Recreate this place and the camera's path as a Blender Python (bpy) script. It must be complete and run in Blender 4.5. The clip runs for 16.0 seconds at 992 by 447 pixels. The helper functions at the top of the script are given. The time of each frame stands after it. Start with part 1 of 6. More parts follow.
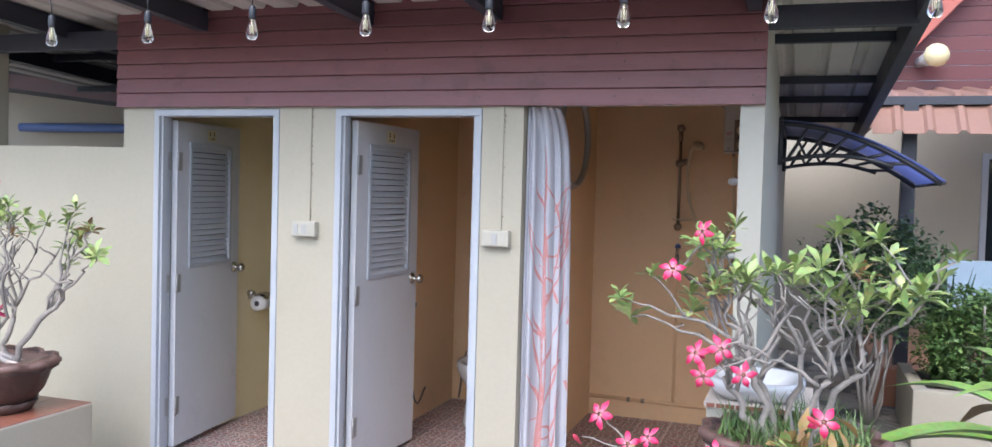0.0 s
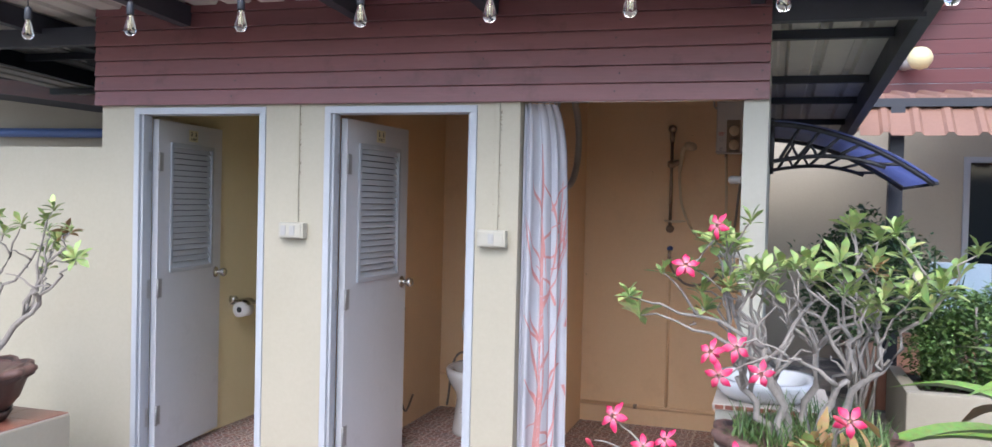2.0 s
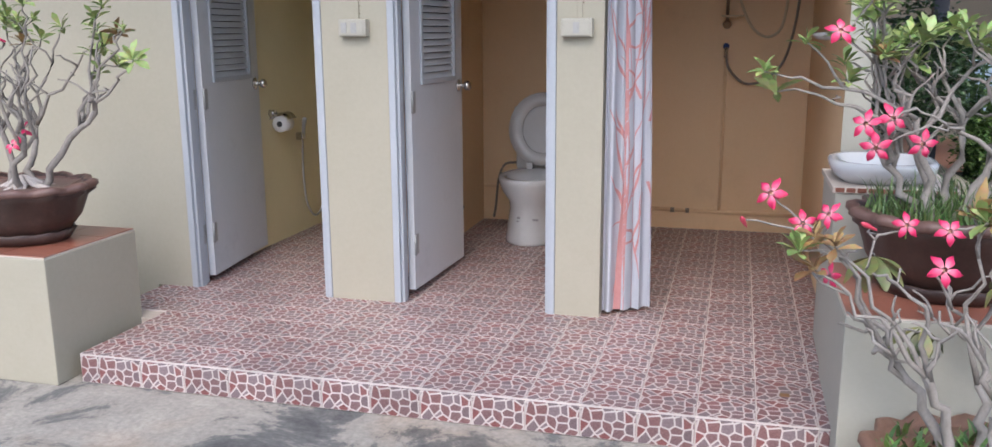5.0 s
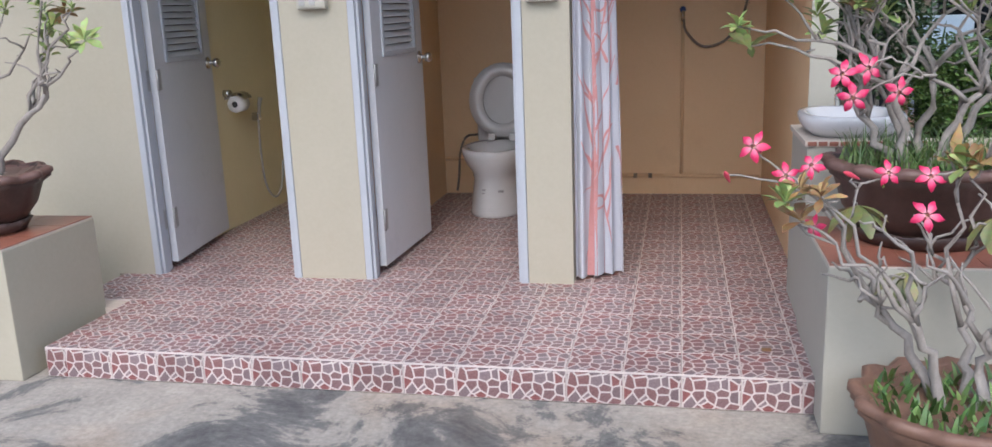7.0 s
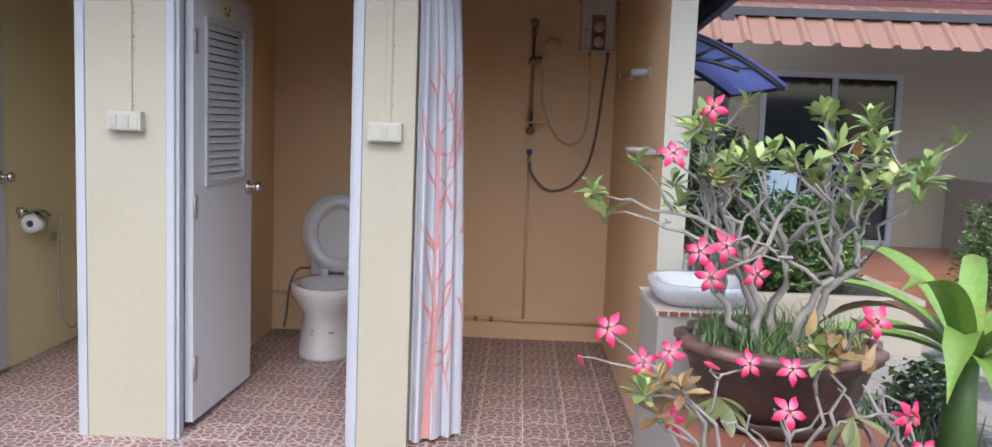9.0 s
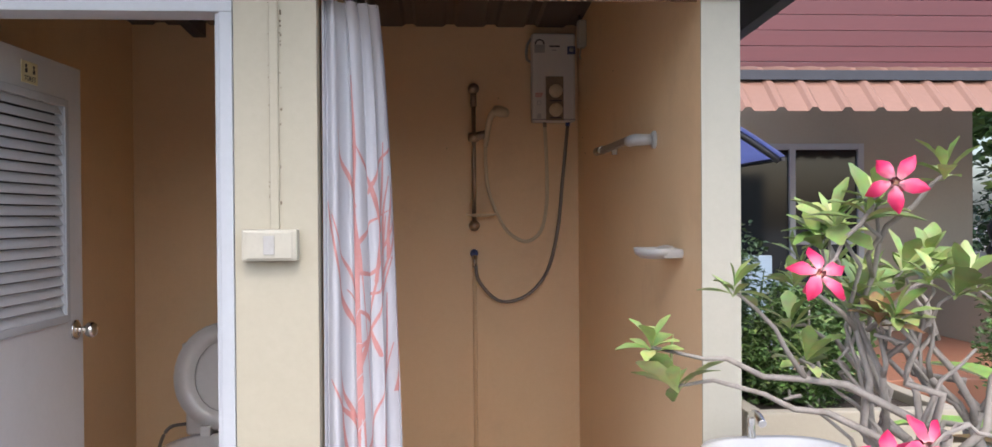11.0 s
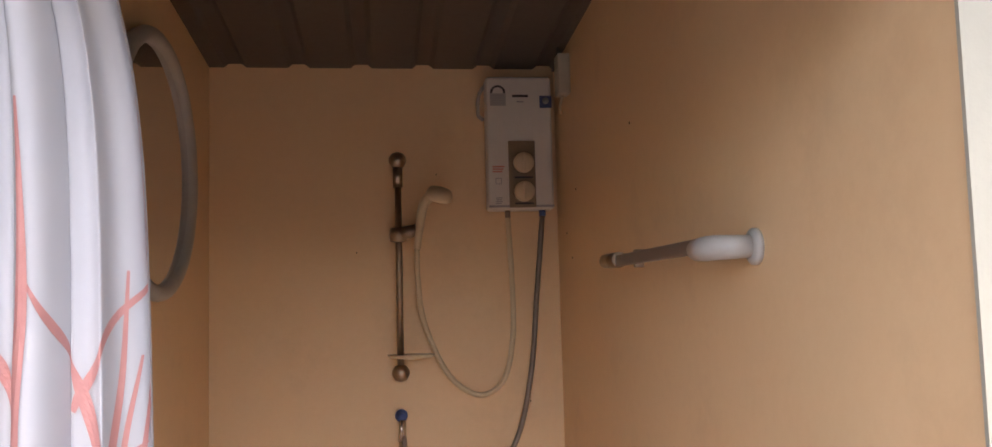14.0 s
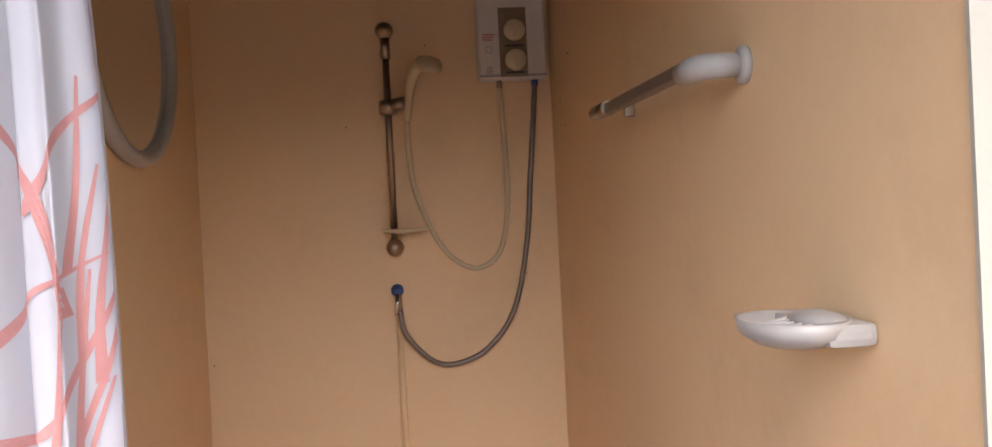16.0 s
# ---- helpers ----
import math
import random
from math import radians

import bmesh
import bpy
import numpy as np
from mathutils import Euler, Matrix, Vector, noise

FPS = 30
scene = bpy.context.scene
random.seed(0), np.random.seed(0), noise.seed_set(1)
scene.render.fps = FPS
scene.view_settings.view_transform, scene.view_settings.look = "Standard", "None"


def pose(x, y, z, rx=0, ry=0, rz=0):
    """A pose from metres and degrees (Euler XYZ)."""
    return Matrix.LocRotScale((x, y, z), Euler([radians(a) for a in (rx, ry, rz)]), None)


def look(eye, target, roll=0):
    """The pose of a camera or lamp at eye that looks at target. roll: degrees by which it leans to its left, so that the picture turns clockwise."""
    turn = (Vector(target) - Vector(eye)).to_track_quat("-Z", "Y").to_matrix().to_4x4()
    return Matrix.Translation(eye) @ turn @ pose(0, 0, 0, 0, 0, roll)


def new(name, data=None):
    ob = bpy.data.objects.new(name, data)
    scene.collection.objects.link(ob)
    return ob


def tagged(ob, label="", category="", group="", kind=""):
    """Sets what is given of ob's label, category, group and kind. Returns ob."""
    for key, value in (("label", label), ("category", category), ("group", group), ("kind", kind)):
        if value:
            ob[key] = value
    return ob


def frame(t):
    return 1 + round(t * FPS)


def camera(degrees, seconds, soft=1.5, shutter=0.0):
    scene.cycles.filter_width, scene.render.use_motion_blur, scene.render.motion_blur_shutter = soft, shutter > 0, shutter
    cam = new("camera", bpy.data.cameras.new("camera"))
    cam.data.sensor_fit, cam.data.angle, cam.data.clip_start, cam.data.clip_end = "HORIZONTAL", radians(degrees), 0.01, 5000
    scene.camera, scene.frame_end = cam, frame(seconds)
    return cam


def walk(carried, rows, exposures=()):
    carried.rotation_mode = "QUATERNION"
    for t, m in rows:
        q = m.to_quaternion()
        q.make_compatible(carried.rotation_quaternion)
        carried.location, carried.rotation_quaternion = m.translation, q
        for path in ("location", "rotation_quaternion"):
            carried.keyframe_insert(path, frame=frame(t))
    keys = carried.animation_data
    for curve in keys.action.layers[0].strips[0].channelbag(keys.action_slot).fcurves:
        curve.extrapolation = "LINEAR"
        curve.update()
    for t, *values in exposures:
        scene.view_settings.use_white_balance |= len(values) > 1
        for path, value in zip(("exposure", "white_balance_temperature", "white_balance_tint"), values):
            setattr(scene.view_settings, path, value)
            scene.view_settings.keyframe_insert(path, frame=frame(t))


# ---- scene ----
cam = camera(57.9, 16.0)
PATH = [
    (0, (0.071, -0.064, 1.572), (-0.572, 1.829, 1.499), 1.6),
    (0.5, (-0.033, -0.001, 1.548), (-0.640, 1.904, 1.523), 1.5),
    (1, (-0.081, 0.000, 1.562), (-0.678, 1.909, 1.580), 1.6),
    (1.5, (-0.070, 0.017, 1.564), (-0.659, 1.928, 1.588), 1.6),
    (2, (-0.074, 0.022, 1.515), (-0.660, 1.934, 1.466), 1.4),
    (2.5, (-0.088, 0.025, 1.425), (-0.677, 1.929, 1.265), 1.2),
    (3, (-0.113, 0.025, 1.373), (-0.718, 1.922, 1.184), 0.5),
    (3.5, (-0.206, -0.039, 1.374), (-0.826, 1.850, 1.158), 0.2),
    (4, (-0.349, -0.033, 1.373), (-0.962, 1.857, 1.145), -0.1),
    (4.5, (-0.506, 0.053, 1.350), (-1.102, 1.944, 1.090), -0.3),
    (5, (-0.633, 0.075, 1.321), (-1.141, 1.964, 0.903), -0.3),
    (5.2, (-0.673, 0.043, 1.316), (-1.144, 1.933, 0.863), -0.6),
    (7.5, (-0.742, 0.100, 1.274), (-1.126, 2.006, 0.806), -2.1),
    (8, (-0.706, 0.121, 1.304), (-1.026, 2.056, 0.909), -0.7),
    (8.5, (-0.698, 0.216, 1.343), (-0.921, 2.177, 1.022), 1.3),
    (8.9, (-0.769, 0.388, 1.374), (-0.856, 2.373, 1.145), 2.8),
    (9, (-0.784, 0.434, 1.380), (-0.831, 2.423, 1.164), 2.2),
    (9.5, (-0.829, 0.690, 1.408), (-0.829, 2.684, 1.250), 1.3),
    (9.7, (-0.815, 0.854, 1.390), (-0.810, 2.851, 1.273), 1.0),
    (11.8, (-0.958, 2.353, 1.430), (-0.774, 4.345, 1.417), -0.6),
    (12, (-0.904, 2.532, 1.437), (-0.719, 4.523, 1.424), -0.5),
    (12.5, (-0.897, 2.866, 1.497), (-0.658, 4.852, 1.526), -0.5),
    (13, (-0.830, 3.137, 1.549), (-0.572, 5.118, 1.654), -0.8),
    (13.5, (-0.782, 3.274, 1.575), (-0.525, 5.251, 1.729), -1.3),
    (14, (-0.774, 3.297, 1.580), (-0.523, 5.274, 1.750), -1.5),
    (14.5, (-0.771, 3.302, 1.569), (-0.527, 5.279, 1.743), -2.0),
    (15, (-0.766, 3.309, 1.527), (-0.525, 5.287, 1.703), -1.9),
    (15.5, (-0.754, 3.321, 1.496), (-0.515, 5.305, 1.575), -2.2),
    (16, (-0.730, 3.346, 1.452), (-0.500, 5.332, 1.428), -2.9),
]
walk(cam, [(t, look(eye, target, roll)) for t, eye, target, roll in PATH],
     exposures=[(0, 1.45, 5500, 9), (3.5, 1.28, 5650, 9), (5, 1.06, 5700, 9), (7.5, 1.03, 5700, 9), (9, 1.28, 5700, 9), (9.7, 1.36, 5800, 9), (12, 1.48, 6150, 12), (12.6, 1.52, 6250, 13), (13.5, 2.08, 6400, 14), (16, 2.08, 6400, 14)])

# ---- light: bright overcast day ----
world = bpy.data.worlds.new("sky")
scene.world = world
world.use_nodes = True
wn = world.node_tree
wn.nodes.clear()
sky = wn.nodes.new("ShaderNodeTexSky")
sky.sky_type, sky.sun_disc = "NISHITA", False
sky.sun_elevation, sky.sun_rotation = radians(50), radians(178)
sky.air_density, sky.dust_density = 1.0, 4.0
bg = wn.nodes.new("ShaderNodeBackground")
bg.inputs["Strength"].default_value = 0.15
wout = wn.nodes.new("ShaderNodeOutputWorld")
wn.links.new(sky.outputs[0], bg.inputs[0])
wn.links.new(bg.outputs[0], wout.inputs[0])
sun_data = bpy.data.lights.new("sun", "SUN")
sun_data.energy, sun_data.angle, sun_data.color = 0.26, radians(60), (1.0, 0.97, 0.94)
sun = new("sun", sun_data)
sun.matrix_world = look((0.34, -9.64, 11.49), (0, 0, 0))

# ---- materials ----
def nodes_of(name):
    m = bpy.data.materials.new(name)
    m.use_nodes = True
    nt = m.node_tree
    return m, nt, nt.nodes["Principled BSDF"]


def add(nt, kind, **values):
    n = nt.nodes.new(kind)
    for k, v in values.items():
        n.inputs[k].default_value = v
    return n


def ramp(nt, fac, stops):
    r = nt.nodes.new("ShaderNodeValToRGB")
    e = r.color_ramp.elements
    while len(e) < len(stops):
        e.new(0.5)
    for el, (p, c) in zip(e, stops):
        el.position, el.color = p, (*c, 1)
    nt.links.new(fac, r.inputs[0])
    return r


def surf(name, c1, c2, coarse=3.0, fine=60.0, rough=0.7, bump=0.15, metal=0.0, dist=0.004, stretch=(1, 1, 1), stain=None, vary=0.0, coat=0.0, sheen=0.0):
    """A worn surface: two tones mixed by coarse and fine noise, with fine relief."""
    m, nt, b = nodes_of(name)
    L = nt.links.new
    tc = nt.nodes.new("ShaderNodeTexCoord")
    mp = nt.nodes.new("ShaderNodeMapping")
    mp.inputs["Scale"].default_value = stretch
    L(tc.outputs["Object"], mp.inputs[0])
    n1 = add(nt, "ShaderNodeTexNoise", Scale=coarse, Detail=5.0, Roughness=0.6)
    n2 = add(nt, "ShaderNodeTexNoise", Scale=fine, Detail=4.0, Roughness=0.65)
    L(mp.outputs[0], n1.inputs["Vector"])
    L(mp.outputs[0], n2.inputs["Vector"])
    mx = nt.nodes.new("ShaderNodeMix")
    mx.data_type = "FLOAT"
    mx.inputs[0].default_value = 0.35
    L(n1.outputs["Fac"], mx.inputs[2])
    L(n2.outputs["Fac"], mx.inputs[3])
    r = ramp(nt, mx.outputs[0], [(0.3, c1), (0.7, c2)])
    col = r.outputs[0]
    if stain:
        colour, amount, size = stain
        n3 = add(nt, "ShaderNodeTexNoise", Scale=size, Detail=6.0, Roughness=0.7)
        L(tc.outputs["Object"], n3.inputs["Vector"])
        rr = ramp(nt, n3.outputs["Fac"], [(0.56, (0, 0, 0)), (0.72, (amount, amount, amount))])
        mm = nt.nodes.new("ShaderNodeMix")
        mm.data_type = "RGBA"
        L(rr.outputs[0], mm.inputs[0])
        L(col, mm.inputs[6])
        mm.inputs[7].default_value = (*colour, 1)
        col = mm.outputs[2]
    if vary:
        oi = nt.nodes.new("ShaderNodeObjectInfo")
        hs = nt.nodes.new("ShaderNodeHueSaturation")
        mr = nt.nodes.new("ShaderNodeMapRange")
        mr.inputs[3].default_value, mr.inputs[4].default_value = 1 - vary, 1 + vary
        L(oi.outputs["Random"], mr.inputs[0])
        L(mr.outputs[0], hs.inputs["Value"])
        L(col, hs.inputs["Color"])
        col = hs.outputs[0]
    L(col, b.inputs["Base Color"])
    rr2 = nt.nodes.new("ShaderNodeMapRange")
    rr2.inputs[3].default_value, rr2.inputs[4].default_value = max(0.02, rough - 0.12), min(1, rough + 0.12)
    L(n1.outputs["Fac"], rr2.inputs[0])
    L(rr2.outputs[0], b.inputs["Roughness"])
    b.inputs["Metallic"].default_value = metal
    b.inputs["Coat Weight"].default_value = coat
    if bump:
        bp = add(nt, "ShaderNodeBump", Strength=bump, Distance=dist)
        L(mx.outputs[0], bp.inputs["Height"])
        L(bp.outputs[0], b.inputs["Normal"])
    return m


M = {}
M["cream"] = surf("cream_paint", (0.375, 0.345, 0.26), (0.43, 0.395, 0.305), 1.6, 45, 0.6, 0.35, stain=((0.36, 0.31, 0.22), 0.3, 2.2))
M["white_wall"] = surf("pale_paint", (0.385, 0.368, 0.302), (0.43, 0.412, 0.342), 1.6, 45, 0.6, 0.35, stain=((0.33, 0.31, 0.26), 0.3, 2.5))
M["tan"] = surf("tan_paint", (0.755, 0.525, 0.295), (0.805, 0.585, 0.345), 1.4, 40, 0.5, 0.4, stain=((0.62, 0.42, 0.24), 0.35, 3.0))
M["yellow"] = surf("yellow_paint", (0.74, 0.64, 0.38), (0.80, 0.70, 0.44), 1.4, 40, 0.5, 0.35)
M["house"] = surf("house_paint", (0.36, 0.32, 0.245), (0.415, 0.37, 0.29), 1.2, 40, 0.65, 0.3)
M["board"] = surf("maroon_board", (0.145, 0.054, 0.055), (0.20, 0.08, 0.08), 3.0, 50, 0.38, 0.7, stretch=(0.25, 1, 2.5), stain=((0.05, 0.02, 0.02), 0.5, 5), vary=0.1)
M["fascia"] = surf("red_fascia", (0.30, 0.075, 0.055), (0.40, 0.12, 0.09), 2.0, 40, 0.5, 0.5, stretch=(0.2, 1, 3))
M["gable"] = surf("red_siding", (0.085, 0.020, 0.023), (0.12, 0.029, 0.033), 2.0, 40, 0.5, 0.4, stretch=(0.2, 1, 3), vary=0.1)
M["steel_dark"] = surf("black_painted_steel", (0.024, 0.026, 0.034), (0.036, 0.038, 0.05), 5, 80, 0.5, 0.2)
M["sheet"] = surf("galvanised_sheet", (0.50, 0.46, 0.41), (0.60, 0.56, 0.50), 2.5, 40, 0.5, 0.15, stain=((0.25, 0.17, 0.11), 0.5, 3))
M["sheet_dark"] = surf("dark_brown_sheet", (0.075, 0.062, 0.052), (0.11, 0.092, 0.08), 3, 40, 0.55, 0.15)
M["awning"] = surf("terracotta_sheet", (0.23, 0.125, 0.085), (0.29, 0.16, 0.115), 1.2, 30, 0.55, 0.25, stain=((0.22, 0.12, 0.08), 0.5, 2.5))
M["upvc"] = surf("grey_white_plastic", (0.38, 0.40, 0.43), (0.44, 0.46, 0.49), 3, 60, 0.42, 0.08, stain=((0.31, 0.32, 0.33), 0.3, 6))
M["door"] = surf("pale_grey_door", (0.53, 0.54, 0.56), (0.59, 0.60, 0.62), 2.0, 50, 0.42, 0.08, stain=((0.33, 0.34, 0.35), 0.25, 4))
# near-black standing for the shade between louvre slats
M["gap"] = surf("louvre_gap_shade", (0.02, 0.025, 0.03), (0.04, 0.045, 0.05), 8, 60, 0.7, 0.1)
M["chrome"] = surf("worn_chrome", (0.55, 0.53, 0.50), (0.68, 0.66, 0.62), 12, 90, 0.24, 0.1, metal=1.0)
M["nickel"] = surf("tarnished_nickel", (0.26, 0.21, 0.16), (0.42, 0.35, 0.28), 14, 90, 0.38, 0.2, metal=1.0)
M["hinge"] = surf("dull_steel", (0.30, 0.30, 0.29), (0.42, 0.42, 0.41), 20, 90, 0.5, 0.1, metal=0.6, stain=((0.2, 0.17, 0.14), 0.4, 25))
M["ceramic"] = surf("white_ceramic", (0.60, 0.60, 0.60), (0.66, 0.66, 0.66), 2, 30, 0.14, 0.0, coat=0.3)
M["plastic"] = surf("white_plastic", (0.34, 0.33, 0.315), (0.42, 0.41, 0.39), 6, 60, 0.38, 0.05, stain=((0.30, 0.27, 0.23), 0.4, 9))
M["beige_plastic"] = surf("aged_beige_plastic", (0.58, 0.47, 0.30), (0.68, 0.56, 0.38), 8, 60, 0.42, 0.05)
M["switch"] = surf("ivory_plastic", (0.40, 0.38, 0.31), (0.46, 0.435, 0.36), 10, 70, 0.4, 0.05, stain=((0.3, 0.26, 0.2), 0.5, 16))
M["heater"] = surf("heater_white", (0.62, 0.59, 0.54), (0.68, 0.65, 0.60), 5, 60, 0.35, 0.03)
M["heater_panel"] = surf("heater_brown", (0.20, 0.15, 0.10), (0.26, 0.20, 0.13), 8, 60, 0.35, 0.03)
M["dirt"] = surf("dark_dirt", (0.09, 0.065, 0.04), (0.17, 0.13, 0.085), 30, 90, 0.9, 0.2)
M["ink"] = surf("dark_ink", (0.03, 0.03, 0.035), (0.06, 0.06, 0.06), 20, 90, 0.6, 0.0)
M["ink_grey"] = surf("grey_ink", (0.30, 0.29, 0.30), (0.36, 0.35, 0.36), 20, 90, 0.6, 0.0)
M["ink_red"] = surf("faded_red_ink", (0.55, 0.22, 0.17), (0.62, 0.30, 0.24), 20, 90, 0.6, 0.0)
M["ink_blue"] = surf("blue_sticker", (0.05, 0.07, 0.16), (0.08, 0.10, 0.2), 20, 90, 0.5, 0.0)
M["sign"] = surf("cream_sign", (0.62, 0.56, 0.32), (0.70, 0.64, 0.40), 12, 60, 0.4, 0.0)
M["hose_grey"] = surf("grey_hose", (0.17, 0.14, 0.12), (0.26, 0.22, 0.19), 20, 300, 0.4, 0.4, metal=0.5)
M["blue"] = surf("blue_rubber", (0.05, 0.09, 0.25), (0.08, 0.13, 0.32), 20, 90, 0.5, 0.1)
M["paper"] = surf("toilet_paper", (0.78, 0.76, 0.74), (0.84, 0.82, 0.80), 10, 90, 0.9, 0.3)
M["pot"] = surf("dark_glazed_clay", (0.028, 0.017, 0.014), (0.075, 0.042, 0.033), 7, 50, 0.42, 0.5, stain=((0.13, 0.085, 0.07), 0.5, 6))
M["pot_rim"] = surf("worn_clay_rim", (0.10, 0.055, 0.043), (0.18, 0.105, 0.085), 7, 50, 0.5, 0.5)
M["pot_brown"] = surf("brown_clay", (0.13, 0.07, 0.045), (0.22, 0.125, 0.085), 5, 50, 0.55, 0.5, stain=((0.08, 0.055, 0.045), 0.6, 7))
M["soil"] = surf("dark_soil", (0.025, 0.018, 0.013), (0.09, 0.065, 0.045), 30, 120, 0.95, 1.0, dist=0.02)
M["bark"] = surf("grey_bark", (0.20, 0.175, 0.15), (0.36, 0.325, 0.29), 22, 120, 0.85, 0.8, stretch=(1, 1, 0.5), stain=((0.14, 0.12, 0.09), 0.6, 30))
M["root"] = surf("pale_root", (0.36, 0.31, 0.27), (0.52, 0.47, 0.43), 25, 120, 0.85, 0.8)
M["terracotta_tile"] = surf("terracotta_tile", (0.23, 0.085, 0.055), (0.32, 0.13, 0.085), 5, 60, 0.35, 0.2, stain=((0.13, 0.08, 0.06), 0.5, 5), vary=0.12)
M["grout"] = surf("cream_grout", (0.50, 0.43, 0.36), (0.62, 0.54, 0.46), 8, 80, 0.85, 0.5)
M["timber"] = surf("red_brown_timber", (0.16, 0.06, 0.04), (0.26, 0.10, 0.06), 4, 60, 0.5, 0.4, stretch=(1, 1, 0.2))
# near-black that puts the shade under roofs into the base colour
M["shade_dark"] = surf("under_roof_shade", (0.05, 0.05, 0.06), (0.09, 0.09, 0.10), 3, 40, 0.8, 0.3)
M["black_plastic"] = surf("black_plastic", (0.02, 0.02, 0.025), (0.035, 0.035, 0.04), 8, 60, 0.4, 0.1)
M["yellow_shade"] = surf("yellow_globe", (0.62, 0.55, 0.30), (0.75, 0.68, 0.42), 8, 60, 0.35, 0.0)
M["red_brown_floor"] = surf("porch_tile", (0.30, 0.13, 0.075), (0.38, 0.17, 0.10), 2, 40, 0.35, 0.1)
M["chair_blue"] = surf("pale_blue_plastic", (0.30, 0.39, 0.48), (0.36, 0.45, 0.54), 4, 60, 0.4, 0.05)


def concrete():
    m, nt, b = nodes_of("stained_concrete")
    L = nt.links.new
    tc = nt.nodes.new("ShaderNodeTexCoord")
    n1 = add(nt, "ShaderNodeTexNoise", Scale=1.7, Detail=10.0, Roughness=0.7, Distortion=0.6)
    n2 = add(nt, "ShaderNodeTexNoise", Scale=45.0, Detail=5.0, Roughness=0.7)
    n3 = add(nt, "ShaderNodeTexNoise", Scale=0.9, Detail=4.0, Roughness=0.6)
    for n in (n1, n2, n3):
        L(tc.outputs["Object"], n.inputs["Vector"])
    r1 = ramp(nt, n1.outputs["Fac"], [(0.36, (0.095, 0.094, 0.092)), (0.45, (0.19, 0.185, 0.175)), (0.48, (0.37, 0.34, 0.295)), (0.66, (0.50, 0.46, 0.40))])
    r3 = ramp(nt, n3.outputs["Fac"], [(0.52, (0.5, 0.48, 0.45)), (0.62, (0.52, 0.36, 0.22))])
    mx = nt.nodes.new("ShaderNodeMix")
    mx.data_type, mx.blend_type = "RGBA", "MULTIPLY"
    mx.inputs[0].default_value = 0.45
    L(r1.outputs[0], mx.inputs[6])
    L(r3.outputs[0], mx.inputs[7])
    m2 = nt.nodes.new("ShaderNodeMix")
    m2.data_type, m2.blend_type = "RGBA", "OVERLAY"
    m2.inputs[0].default_value = 0.5
    L(mx.outputs[2], m2.inputs[6])
    r2 = ramp(nt, n2.outputs["Fac"], [(0.3, (0.3, 0.3, 0.3)), (0.7, (0.7, 0.7, 0.7))])
    L(r2.outputs[0], m2.inputs[7])
    L(m2.outputs[2], b.inputs["Base Color"])
    b.inputs["Roughness"].default_value = 0.85
    bp = add(nt, "ShaderNodeBump", Strength=0.5, Distance=0.006)
    L(n2.outputs["Fac"], bp.inputs["Height"])
    L(bp.outputs[0], b.inputs["Normal"])
    return m


M["concrete"] = concrete()


